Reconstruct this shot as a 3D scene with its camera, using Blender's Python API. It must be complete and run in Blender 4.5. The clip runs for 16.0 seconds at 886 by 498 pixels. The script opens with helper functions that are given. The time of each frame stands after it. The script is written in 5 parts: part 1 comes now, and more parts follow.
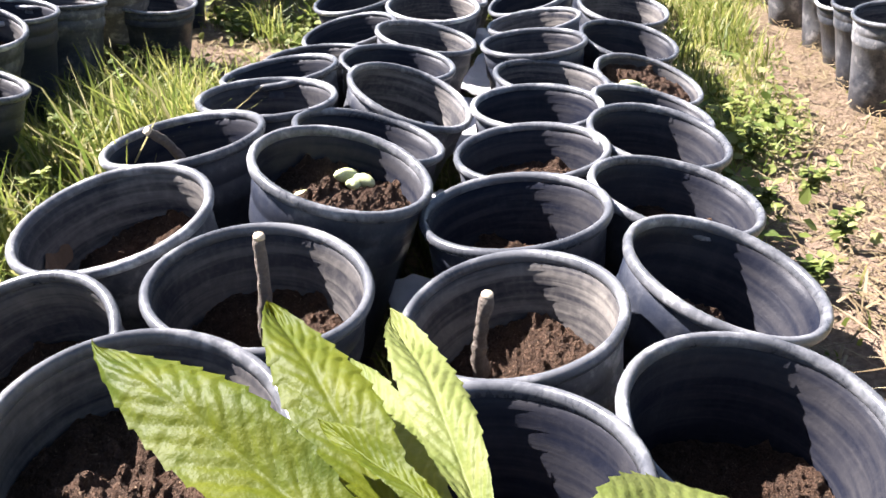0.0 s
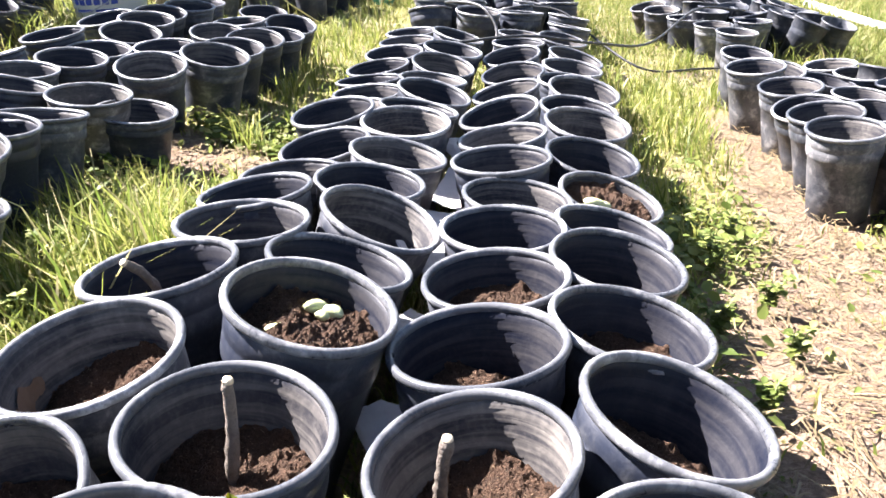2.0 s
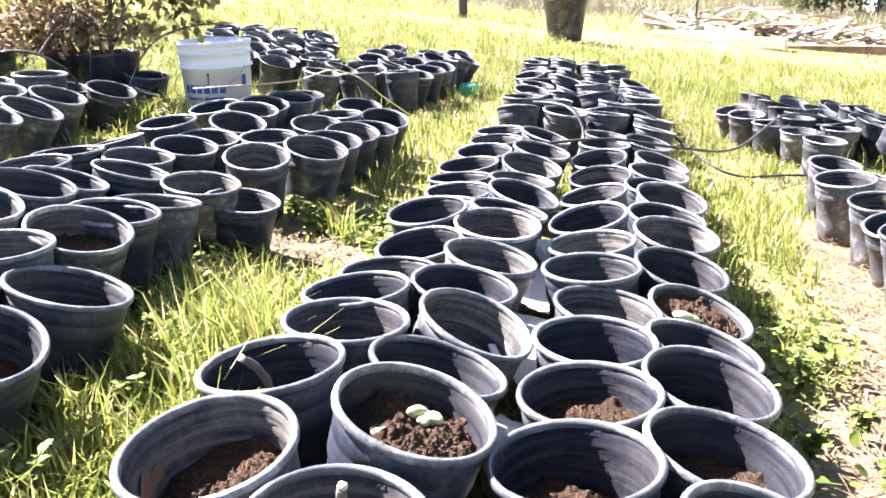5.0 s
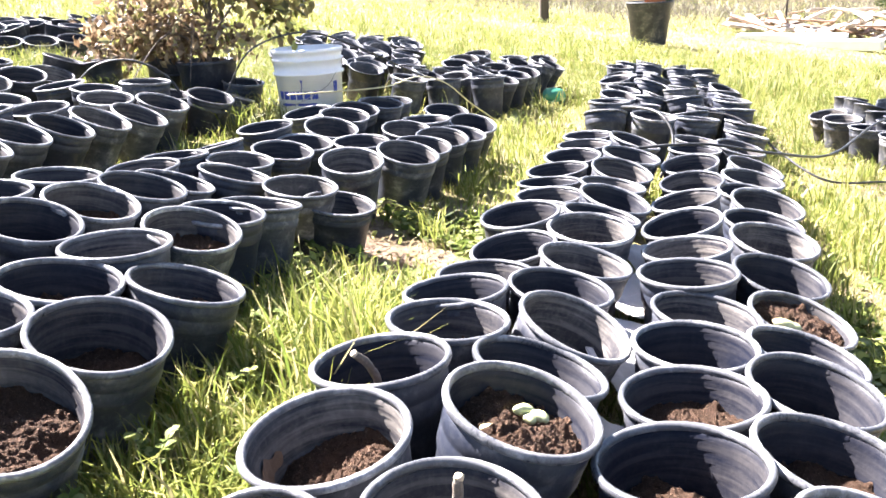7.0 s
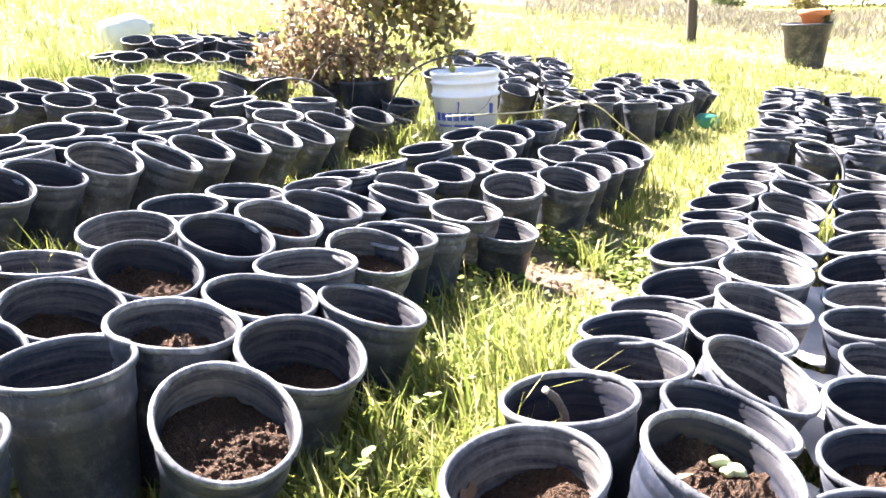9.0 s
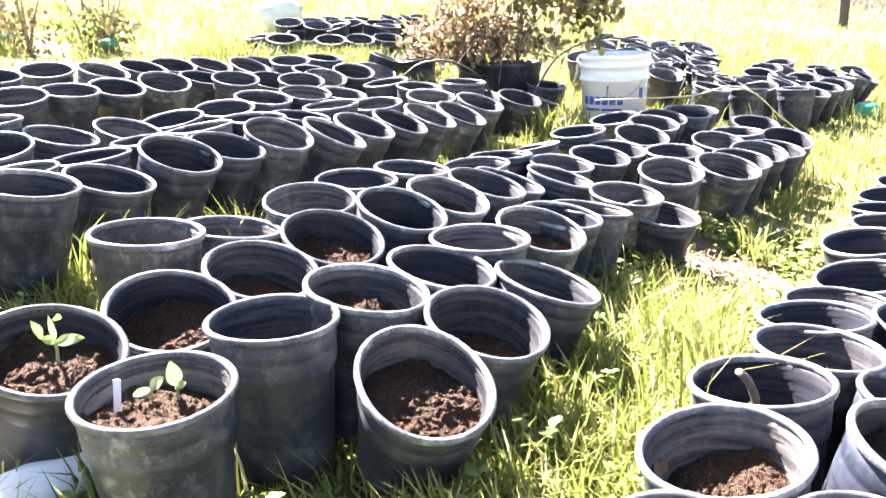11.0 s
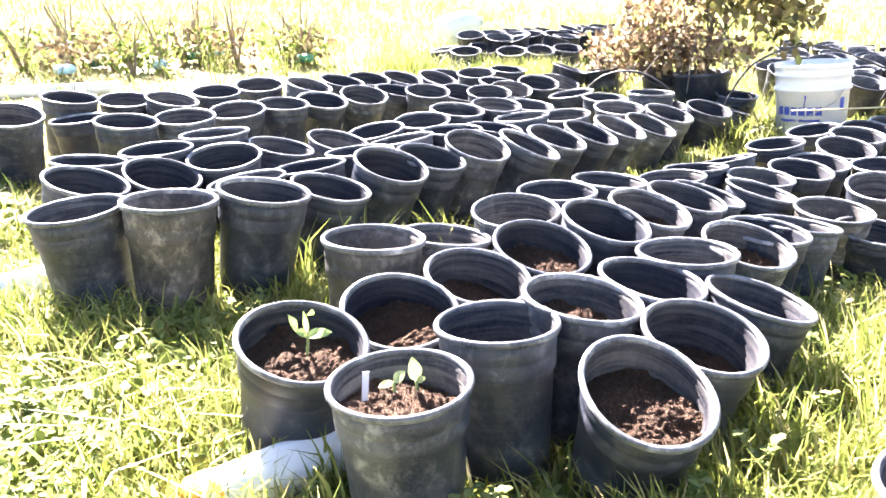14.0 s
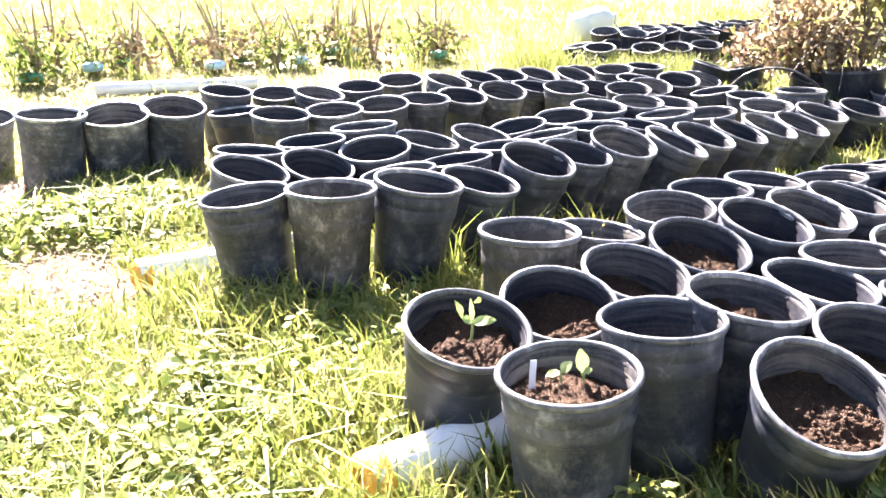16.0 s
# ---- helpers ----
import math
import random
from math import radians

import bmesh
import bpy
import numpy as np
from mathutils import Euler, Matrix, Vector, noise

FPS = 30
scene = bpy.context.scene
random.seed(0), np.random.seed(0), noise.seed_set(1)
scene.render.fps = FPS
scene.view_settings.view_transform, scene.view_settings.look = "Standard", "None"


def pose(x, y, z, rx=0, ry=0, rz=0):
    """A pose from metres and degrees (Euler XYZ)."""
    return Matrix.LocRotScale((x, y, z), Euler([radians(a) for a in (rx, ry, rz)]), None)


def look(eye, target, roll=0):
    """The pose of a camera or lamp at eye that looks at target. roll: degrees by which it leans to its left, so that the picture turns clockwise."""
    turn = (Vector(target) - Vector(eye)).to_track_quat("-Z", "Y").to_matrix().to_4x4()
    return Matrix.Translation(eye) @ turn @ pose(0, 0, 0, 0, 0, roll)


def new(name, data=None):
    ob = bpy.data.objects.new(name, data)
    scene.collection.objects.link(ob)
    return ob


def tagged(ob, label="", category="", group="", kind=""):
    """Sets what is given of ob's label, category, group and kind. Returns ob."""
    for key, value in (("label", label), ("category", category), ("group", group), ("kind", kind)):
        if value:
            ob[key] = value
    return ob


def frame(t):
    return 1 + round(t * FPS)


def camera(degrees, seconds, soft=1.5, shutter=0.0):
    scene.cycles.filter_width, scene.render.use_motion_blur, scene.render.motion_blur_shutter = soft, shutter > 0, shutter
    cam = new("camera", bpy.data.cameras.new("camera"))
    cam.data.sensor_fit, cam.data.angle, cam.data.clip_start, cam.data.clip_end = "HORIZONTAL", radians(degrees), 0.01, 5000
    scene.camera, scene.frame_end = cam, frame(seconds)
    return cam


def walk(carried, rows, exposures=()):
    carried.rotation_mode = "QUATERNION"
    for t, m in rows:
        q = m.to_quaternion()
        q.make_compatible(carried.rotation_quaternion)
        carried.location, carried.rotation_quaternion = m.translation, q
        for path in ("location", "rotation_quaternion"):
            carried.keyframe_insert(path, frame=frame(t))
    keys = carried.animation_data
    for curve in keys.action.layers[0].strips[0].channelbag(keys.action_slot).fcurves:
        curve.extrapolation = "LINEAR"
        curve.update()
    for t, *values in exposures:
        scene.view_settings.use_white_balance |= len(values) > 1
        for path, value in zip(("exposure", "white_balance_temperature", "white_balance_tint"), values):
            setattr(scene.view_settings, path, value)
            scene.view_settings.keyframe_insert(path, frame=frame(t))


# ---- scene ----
cam = camera(56.02, 16.0, 1.7)
PATH = [
    (0, (-0.0148, 0.0239, 0.6182), (0.0116, 1.6515, -0.2817), 4.33),
    (0.5, (-0.0089, 0.0270, 0.6355), (0.0293, 1.6769, -0.2223), 4.62),
    (1, (-0.0090, 0.0277, 0.6546), (0.0364, 1.6987, -0.1610), 4.50),
    (1.5, (-0.0048, 0.0293, 0.6674), (0.0531, 1.7165, -0.1134), 4.33),
    (2, (-0.0059, 0.0171, 0.6853), (0.0573, 1.7250, -0.0488), 5.01),
    (2.5, (-0.0053, 0.0178, 0.6965), (0.0656, 1.7380, -0.0073), 5.40),
    (3, (-0.0046, 0.0133, 0.7130), (0.0613, 1.7497, 0.0497), 5.35),
    (3.5, (-0.0041, 0.0086, 0.7190), (0.0633, 1.7575, 0.0893), 5.54),
    (4, (-0.0126, 0.0093, 0.7218), (0.0397, 1.7645, 0.1085), 5.60),
    (4.5, (-0.0319, -0.0051, 0.7343), (-0.0506, 1.7577, 0.1413), 5.74),
    (5, (-0.0511, -0.0174, 0.7355), (-0.1594, 1.7469, 0.1567), 6.18),
    (7.5, (-0.1029, -0.0548, 0.7416), (-0.4244, 1.6802, 0.1533), 4.81),
    (8, (-0.1299, -0.0572, 0.7504), (-0.5164, 1.6510, 0.1241), 4.64),
    (8.5, (-0.1625, -0.0754, 0.7622), (-0.6485, 1.6223, 0.1780), 5.16),
    (9, (-0.1789, -0.0878, 0.7641), (-0.7296, 1.5924, 0.1866), 5.37),
    (9.5, (-0.1949, -0.1005, 0.7628), (-0.7887, 1.5654, 0.1867), 5.63),
    (10, (-0.2157, -0.1199, 0.7582), (-0.8773, 1.5168, 0.1722), 5.35),
    (10.2, (-0.2281, -0.1272, 0.7545), (-0.9191, 1.4943, 0.1604), 5.21),
    (12.3, (-0.2750, -0.1902, 0.7440), (-1.1480, 1.3135, 0.0837), 4.52),
    (12.5, (-0.2773, -0.1926, 0.7475), (-1.1636, 1.3041, 0.0888), 4.29),
    (13, (-0.2888, -0.2133, 0.7557), (-1.2439, 1.2423, 0.1010), 3.02),
    (13.5, (-0.3002, -0.2380, 0.7602), (-1.3216, 1.1759, 0.1142), 2.88),
    (14, (-0.3089, -0.2539, 0.7644), (-1.3912, 1.1188, 0.1288), 2.70),
    (14.5, (-0.3183, -0.2708, 0.7653), (-1.4566, 1.0565, 0.1310), 2.37),
    (15, (-0.3268, -0.2861, 0.7657), (-1.5076, 1.0081, 0.1407), 2.22),
    (15.5, (-0.3396, -0.3021, 0.7623), (-1.5660, 0.9479, 0.1355), 1.71),
    (16, (-0.3510, -0.3225, 0.7585), (-1.6173, 0.8749, 0.1086), 1.71),
]
UP = Vector((-0.13, -0.02, 1.0)).normalized()        # true vertical, seen from the sloping bed ground
SIZE = 0.91                                           # true metres in one unit of the plan
SLOPE = Matrix.Scale(SIZE, 4) @ UP.rotation_difference(Vector((0, 0, 1))).to_matrix().to_4x4()
EXPOSURES = [(0, 2.60, 6250, 18), (2, 3.06, 6250, 18), (5, 3.42, 6300, 19), (9, 3.72, 6400, 19), (12.5, 4.30, 6450, 21), (14.5, 4.32, 6450, 21), (16, 3.96, 6550, 22)]
walk(cam, [(t, SLOPE @ look(eye, target, roll)) for t, eye, target, roll in PATH], EXPOSURES)

# ---- light ----
SUN_FROM = Vector((-0.88, 0.42, 1.10)).normalized()  # towards the sun
world = bpy.data.worlds.new("sky")
scene.world = world
world.use_nodes = True
wn, wl = world.node_tree.nodes, world.node_tree.links
sky = wn.new("ShaderNodeTexSky")
sky.sky_type, sky.sun_disc = "NISHITA", False
sky.sun_elevation = math.asin(SUN_FROM.z)
sky.sun_rotation = math.atan2(SUN_FROM.x, SUN_FROM.y)
wn["Background"].inputs["Strength"].default_value = 0.030
wl.new(sky.outputs[0], wn["Background"].inputs[0])
sun = new("sun", bpy.data.lights.new("sun", "SUN"))
sun.data.energy, sun.data.angle, sun.data.color = 5.0, radians(0.55), (1.0, 0.96, 0.90)
sun.matrix_world = SUN_FROM.to_track_quat("Z", "Y").to_matrix().to_4x4()


# ---- materials ----
class Nodes:
    """A small writer of node materials."""

    def __init__(self, name, rough=0.6, spec=0.5):
        self.m = bpy.data.materials.new(name)
        self.m.use_nodes = True
        self.t = self.m.node_tree
        self.b = self.t.nodes["Principled BSDF"]
        self.b.inputs["Roughness"].default_value = rough
        self.b.inputs["Specular IOR Level"].default_value = spec

    def add(self, kind, **inputs):
        n = self.t.nodes.new(kind)
        for k, v in inputs.items():
            self.put(v, n.inputs[k.replace("_", " ")])
        return n

    def put(self, v, socket):
        if isinstance(v, bpy.types.NodeSocket):
            self.t.links.new(v, socket)
        else:
            socket.default_value = v

    def coords(self, spread=True):
        c = self.t.nodes.new("ShaderNodeTexCoord").outputs["Object"]
        if not spread:
            return c
        o = self.t.nodes.new("ShaderNodeObjectInfo").outputs["Random"]
        s = self.maths("MULTIPLY", o, 37.0)
        v = self.t.nodes.new("ShaderNodeVectorMath")
        self.put(c, v.inputs[0])
        self.put(s, v.inputs[1])
        return v.outputs[0]

    def noise(self, co, scale, detail=4.0, rough=0.6, lo=0.35, hi=0.65):
        n = self.add("ShaderNodeTexNoise", Vector=co, Scale=scale, Detail=detail, Roughness=rough)
        r = self.add("ShaderNodeMapRange", Value=n.outputs["Fac"])
        r.inputs["From Min"].default_value, r.inputs["From Max"].default_value = lo, hi
        return r.outputs[0]

    def maths(self, op, a, b=0.0):
        n = self.t.nodes.new("ShaderNodeMath")
        n.operation = op
        self.put(a, n.inputs[0])
        self.put(b, n.inputs[1])
        return n.outputs[0]

    def mix(self, f, a, b):
        n = self.t.nodes.new("ShaderNodeMix")
        n.data_type = "RGBA"
        self.put(f, n.inputs[0])
        self.put(a if isinstance(a, bpy.types.NodeSocket) else (*a, 1), n.inputs[6])
        self.put(b if isinstance(b, bpy.types.NodeSocket) else (*b, 1), n.inputs[7])
        return n.outputs[2]

    def bump(self, h, strength=0.4, distance=0.004):
        n = self.add("ShaderNodeBump", Height=h, Strength=strength, Distance=distance)
        self.put(n.outputs[0], self.b.inputs["Normal"])

    def colour(self, c):
        self.put(c if isinstance(c, bpy.types.NodeSocket) else (*c, 1), self.b.inputs["Base Color"])
        return self

    def random(self):
        return self.t.nodes.new("ShaderNodeObjectInfo").outputs["Random"]

    def island(self):
        return self.t.nodes.new("ShaderNodeNewGeometry").outputs["Random Per Island"]

    def ramp(self, f, stops):
        n = self.t.nodes.new("ShaderNodeValToRGB")
        e = n.color_ramp.elements
        while len(e) < len(stops):
            e.new(0.5)
        for el, (p, c) in zip(e, stops):
            el.position, el.color = p, (*c, 1)
        self.put(f, n.inputs[0])
        return n.outputs[0]

    def thin(self, c, share):
        """Lets light through thin leaves."""
        tr = self.t.nodes.new("ShaderNodeBsdfTranslucent")
        self.put(c, tr.inputs[0])
        mx = self.t.nodes.new("ShaderNodeMixShader")
        mx.inputs[0].default_value = share
        out = self.t.nodes["Material Output"]
        self.t.links.new(self.b.outputs[0], mx.inputs[1])
        self.t.links.new(tr.outputs[0], mx.inputs[2])
        self.t.links.new(mx.outputs[0], out.inputs[0])
        return self


def plastic(name, dust, dark=(0.0125, 0.0165, 0.0290), dusty=(0.29, 0.285, 0.275), rough=0.42):
    n = Nodes(name, rough, 0.34)
    co = n.coords()
    cloud = n.noise(co, 7.0, 4.0, 0.6, 0.45, 0.70)
    splash = n.noise(co, 34.0, 5.0, 0.7, 0.50, 0.66)
    fine = n.noise(co, 210.0, 3.0, 0.6, 0.35, 0.8)
    rings = n.add("ShaderNodeMapping", Vector=co)
    rings.inputs["Scale"].default_value = (9, 9, 90)
    scuff = n.noise(rings.outputs[0], 1.0, 3.0, 0.6, 0.48, 0.75)
    f = n.maths("ADD", n.maths("MULTIPLY", cloud, 0.30), n.maths("MULTIPLY", splash, n.maths("ADD", n.maths("MULTIPLY", cloud, 0.6), 0.15)))
    f = n.maths("ADD", f, n.maths("MULTIPLY", scuff, 0.07))
    f = n.maths("ADD", f, n.maths("MULTIPLY", fine, 0.10))
    own = n.maths("ADD", n.maths("MULTIPLY", n.random(), 1.1), 0.35)
    f = n.maths("MULTIPLY", n.maths("MULTIPLY", f, own), dust)
    n.colour(n.mix(f, dark, dusty))
    n.put(n.maths("ADD", n.maths("MULTIPLY", f, 0.5), rough), n.b.inputs["Roughness"])
    n.bump(n.maths("ADD", splash, n.maths("MULTIPLY", fine, 0.4)), 0.2, 0.0012)
    return n.m


POT = plastic("black_pot_plastic", 0.76, rough=0.46)
POT_TAN = plastic("pot_plastic_with_dried_mud", 1.1, (0.014, 0.0135, 0.013), (0.27, 0.235, 0.20), 0.6)
# Paler POT: sunlight put into right-bed walls; plain tone on other pots.
POT_GREY = plastic("sunlit_grey_pot_plastic", 0.95, (0.018, 0.022, 0.031), (0.33, 0.32, 0.31), 0.42)
# Rim paler than the body: sun glints put into its colour, besides dust.
GLINT_RIM = plastic("dusty_glint_rim_plastic", 1.5, (0.05, 0.053, 0.06), (0.46, 0.46, 0.46), 0.26)


# Inside walls: shade of the hollow put into a darker base, under pale dust.
def shaded_inner_plastic():
    n = Nodes("shaded_inner_pot_plastic", 0.5, 0.12)
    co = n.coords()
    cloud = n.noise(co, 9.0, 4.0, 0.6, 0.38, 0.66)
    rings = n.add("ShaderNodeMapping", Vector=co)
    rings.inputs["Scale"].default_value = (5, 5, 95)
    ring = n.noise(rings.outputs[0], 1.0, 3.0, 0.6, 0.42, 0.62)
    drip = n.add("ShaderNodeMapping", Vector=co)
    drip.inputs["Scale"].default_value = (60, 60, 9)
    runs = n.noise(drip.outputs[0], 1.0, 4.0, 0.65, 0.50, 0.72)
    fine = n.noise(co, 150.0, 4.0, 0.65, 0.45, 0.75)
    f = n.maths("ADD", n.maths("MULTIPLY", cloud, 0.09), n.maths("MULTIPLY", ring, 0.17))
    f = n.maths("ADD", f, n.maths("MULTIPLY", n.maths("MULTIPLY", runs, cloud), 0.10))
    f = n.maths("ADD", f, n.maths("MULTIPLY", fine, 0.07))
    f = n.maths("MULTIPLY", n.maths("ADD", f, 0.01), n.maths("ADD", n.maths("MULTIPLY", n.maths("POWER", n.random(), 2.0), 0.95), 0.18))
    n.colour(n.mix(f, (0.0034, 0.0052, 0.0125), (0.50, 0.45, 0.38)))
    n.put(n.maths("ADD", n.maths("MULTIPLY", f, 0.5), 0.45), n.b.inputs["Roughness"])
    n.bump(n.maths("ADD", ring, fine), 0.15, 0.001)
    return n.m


SHADED_INSIDE = shaded_inner_plastic()


def soil_material():
    n = Nodes("potting_soil", 0.95, 0.15)
    co = n.coords()
    a = n.noise(co, 10.0, 6.0, 0.72, 0.32, 0.68)
    v = n.add("ShaderNodeTexVoronoi", Vector=co, Scale=24.0)
    grain = n.noise(co, 46.0, 4.0, 0.7, 0.35, 0.65)
    bits = n.maths("GREATER_THAN", n.noise(co, 30.0, 3.0, 0.6, 0.3, 0.7), 0.90)
    c = n.mix(n.maths("MULTIPLY", n.maths("ADD", a, grain), 0.5), (0.028, 0.016, 0.010), (0.25, 0.150, 0.098))
    c = n.mix(bits, c, (0.40, 0.27, 0.17))
    n.colour(c)
    n.bump(n.maths("ADD", n.maths("ADD", a, grain), v.outputs["Distance"]), 1.0, 0.03)
    return n.m


SOIL = soil_material()


def ground_material():
    n = Nodes("ground_soil_and_thatch", 0.95, 0.15)
    co = n.coords(False)
    big = n.noise(co, 1.3, 4.0, 0.6, 0.40, 0.62)
    mid = n.noise(co, 9.0, 5.0, 0.65, 0.35, 0.7)
    fine = n.noise(co, 90.0, 5.0, 0.7, 0.3, 0.7)
    stretch = n.add("ShaderNodeMapping", Vector=co)
    stretch.inputs["Scale"].default_value = (30, 160, 30)
    straw = n.noise(stretch.outputs[0], 1.0, 3.0, 0.6, 0.52, 0.64)
    c = n.mix(fine, (0.15, 0.103, 0.073), (0.40, 0.30, 0.215))
    c = n.mix(n.maths("MULTIPLY", straw, 0.45), c, (0.42, 0.33, 0.20))
    green = n.mix(fine, (0.09, 0.11, 0.022), (0.25, 0.26, 0.06))
    bare = n.t.nodes.new("ShaderNodeAttribute")
    bare.attribute_name = "bare"
    grown = n.maths("SUBTRACT", n.maths("MULTIPLY", n.maths("ADD", big, mid), 0.55), n.maths("MULTIPLY", bare.outputs["Fac"], 1.2))
    grown = n.maths("MAXIMUM", grown, 0.0)
    c = n.mix(grown, c, green)
    clay = n.mix(fine, (0.10, 0.066, 0.045), (0.26, 0.182, 0.122))
    c = n.mix(n.maths("MULTIPLY", bare.outputs["Fac"], n.maths("ADD", n.maths("MULTIPLY", mid, 0.4), 0.5)), c, clay)
    n.colour(c)
    n.bump(n.maths("ADD", fine, mid), 0.8, 0.012)
    return n.m


GROUND = ground_material()


def leafy(name, stops, share=0.45, rough=0.5, by_object=False, spec=0.35):
    n = Nodes(name, rough, spec)
    c = n.ramp(n.random() if by_object else n.island(), stops)
    n.colour(c)
    n.thin(c, share)
    return n.m


GRASS = leafy("grass_blades", [(0, (0.11, 0.150, 0.028)), (0.45, (0.21, 0.240, 0.050)), (0.78, (0.33, 0.325, 0.09)), (1, (0.50, 0.43, 0.23))])
FIELD = leafy("meadow_grass", [(0, (0.105, 0.140, 0.026)), (0.5, (0.165, 0.190, 0.042)), (0.85, (0.235, 0.235, 0.072)), (1, (0.33, 0.285, 0.14))])
CLOVER = leafy("clover_leaves", [(0, (0.075, 0.108, 0.024)), (0.6, (0.18, 0.215, 0.052)), (1, (0.30, 0.315, 0.12))], 0.42, 0.55, False, 0.2)
STRAW = leafy("dry_straw", [(0, (0.11, 0.078, 0.042)), (0.6, (0.20, 0.150, 0.082)), (1, (0.30, 0.245, 0.145))], 0.15, 0.75, False, 0.15)
PALE_FIELD = leafy("yellowed_meadow_grass", [(0, (0.19, 0.205, 0.05)), (0.5, (0.27, 0.265, 0.088)), (1, (0.38, 0.34, 0.17))])
BRUSH = leafy("dry_grey_grass", [(0, (0.08, 0.070, 0.055)), (0.6, (0.15, 0.135, 0.105)), (1, (0.18, 0.18, 0.09))], 0.25, 0.7)
DRY_LEAF = leafy("withered_leaves", [(0, (0.10, 0.062, 0.034)), (0.4, (0.20, 0.135, 0.078)), (0.75, (0.33, 0.255, 0.165)), (1, (0.26, 0.26, 0.07))], 0.3, 0.45)
OLIVE_LEAF = leafy("olive_leaves", [(0, (0.07, 0.07, 0.018)), (0.4, (0.15, 0.13, 0.04)), (0.75, (0.24, 0.17, 0.08)), (1, (0.40, 0.38, 0.09))], 0.35, 0.42)
HEDGE_LEAF = leafy("hedge_leaves", [(0, (0.03, 0.05, 0.015)), (1, (0.10, 0.14, 0.04))], 0.25, 0.5)
SPROUT = leafy("sprout_leaf", [(0, (0.17, 0.27, 0.065)), (1, (0.29, 0.37, 0.13))], 0.3, 0.5, True)
PALE_SPROUT = leafy("pale_sprout_leaf", [(0, (0.26, 0.33, 0.11)), (1, (0.36, 0.40, 0.19))], 0.3, 0.5, True)


def loquat_leaf_material(name, green, lime, share):
    n = Nodes(name, 0.55, 0.18)
    co = n.coords()
    wide = n.noise(co, 14.0, 3.0, 0.5, 0.35, 0.66)
    a = n.noise(co, 70.0, 4.0, 0.6, 0.3, 0.7)
    c = n.mix(n.maths("MULTIPLY", n.maths("ADD", wide, a), 0.5), green, lime)
    n.colour(c)
    n.thin(n.mix(0.5, c, (0.27, 0.25, 0.010)), share)
    n.bump(n.maths("ADD", a, n.noise(co, 300.0, 3.0, 0.5, 0.3, 0.7)), 0.25, 0.0012)
    return n.m


LOQUAT = loquat_leaf_material("loquat_leaf", (0.034, 0.058, 0.003), (0.100, 0.112, 0.007), 0.34)
LOQUAT_YOUNG = loquat_leaf_material("young_loquat_leaf", (0.085, 0.115, 0.020), (0.20, 0.215, 0.075), 0.32)


def mottled(name, a, b, scale=20.0, rough=0.6, spec=0.4, bump=0.3, distance=0.003, metal=0.0, stretch=None):
    n = Nodes(name, rough, spec)
    n.b.inputs["Metallic"].default_value = metal
    co = n.coords()
    if stretch:
        mp = n.add("ShaderNodeMapping", Vector=co)
        mp.inputs["Scale"].default_value = stretch
        co = mp.outputs[0]
    f = n.noise(co, scale, 5.0, 0.65, 0.3, 0.7)
    g = n.noise(co, scale * 0.13, 3.0, 0.6, 0.35, 0.65)
    n.colour(n.mix(n.maths("MULTIPLY", n.maths("ADD", f, g), 0.5), a, b))
    n.bump(f, bump, distance)
    return n.m


BARK = mottled("cutting_bark", (0.06, 0.045, 0.035), (0.19, 0.155, 0.125), 160, 0.8, bump=0.7)
CUT_WOOD = mottled("cut_wood", (0.52, 0.42, 0.28), (0.66, 0.56, 0.40), 200, 0.7)
BUD = mottled("sprout_bud", (0.36, 0.42, 0.13), (0.62, 0.62, 0.40), 45, 0.45, 0.4, 0.2)
TWIG = mottled("pale_twig_bark", (0.16, 0.12, 0.08), (0.36, 0.28, 0.19), 90, 0.8, bump=0.5)
RUST = mottled("rusty_metal", (0.26, 0.09, 0.03), (0.50, 0.22, 0.10), 12, 0.8)
GRAVEL = mottled("pale_gravel", (0.42, 0.40, 0.36), (0.68, 0.66, 0.62), 3, 0.9)
STEM = mottled("green_stem", (0.16, 0.22, 0.07), (0.30, 0.36, 0.14), 120, 0.5)
BUCKET_WHITE = mottled("white_bucket_plastic", (0.66, 0.66, 0.65), (0.82, 0.82, 0.81), 14, 0.38, 0.5, 0.08)
PRINT_BLUE = mottled("blue_print", (0.03, 0.05, 0.25), (0.06, 0.09, 0.36), 60, 0.5)
PVC = mottled("white_pvc", (0.60, 0.61, 0.62), (0.80, 0.80, 0.80), 24, 0.35, 0.5, 0.1)
ORANGE_TAPE = mottled("orange_tape", (0.62, 0.24, 0.03), (0.85, 0.45, 0.08), 50, 0.5, bump=0.6, distance=0.004)
TERRACOTTA = mottled("terracotta", (0.36, 0.12, 0.05), (0.52, 0.22, 0.10), 30, 0.75)
HOSE = mottled("black_drip_hose", (0.018, 0.018, 0.02), (0.05, 0.05, 0.05), 60, 0.45)
WIRE = mottled("steel_wire", (0.28, 0.28, 0.28), (0.45, 0.45, 0.44), 80, 0.35, metal=0.8)
POST_WOOD = mottled("weathered_dark_wood", (0.035, 0.028, 0.022), (0.11, 0.09, 0.07), 30, 0.85, bump=0.6, stretch=(1, 1, 0.1))
GREY_WOOD = mottled("bleached_scrap_wood", (0.27, 0.22, 0.17), (0.58, 0.50, 0.42), 16, 0.85, bump=0.5)
BROWN_WOOD = mottled("brown_scrap_wood", (0.12, 0.07, 0.045), (0.32, 0.21, 0.14), 16, 0.85, bump=0.5)
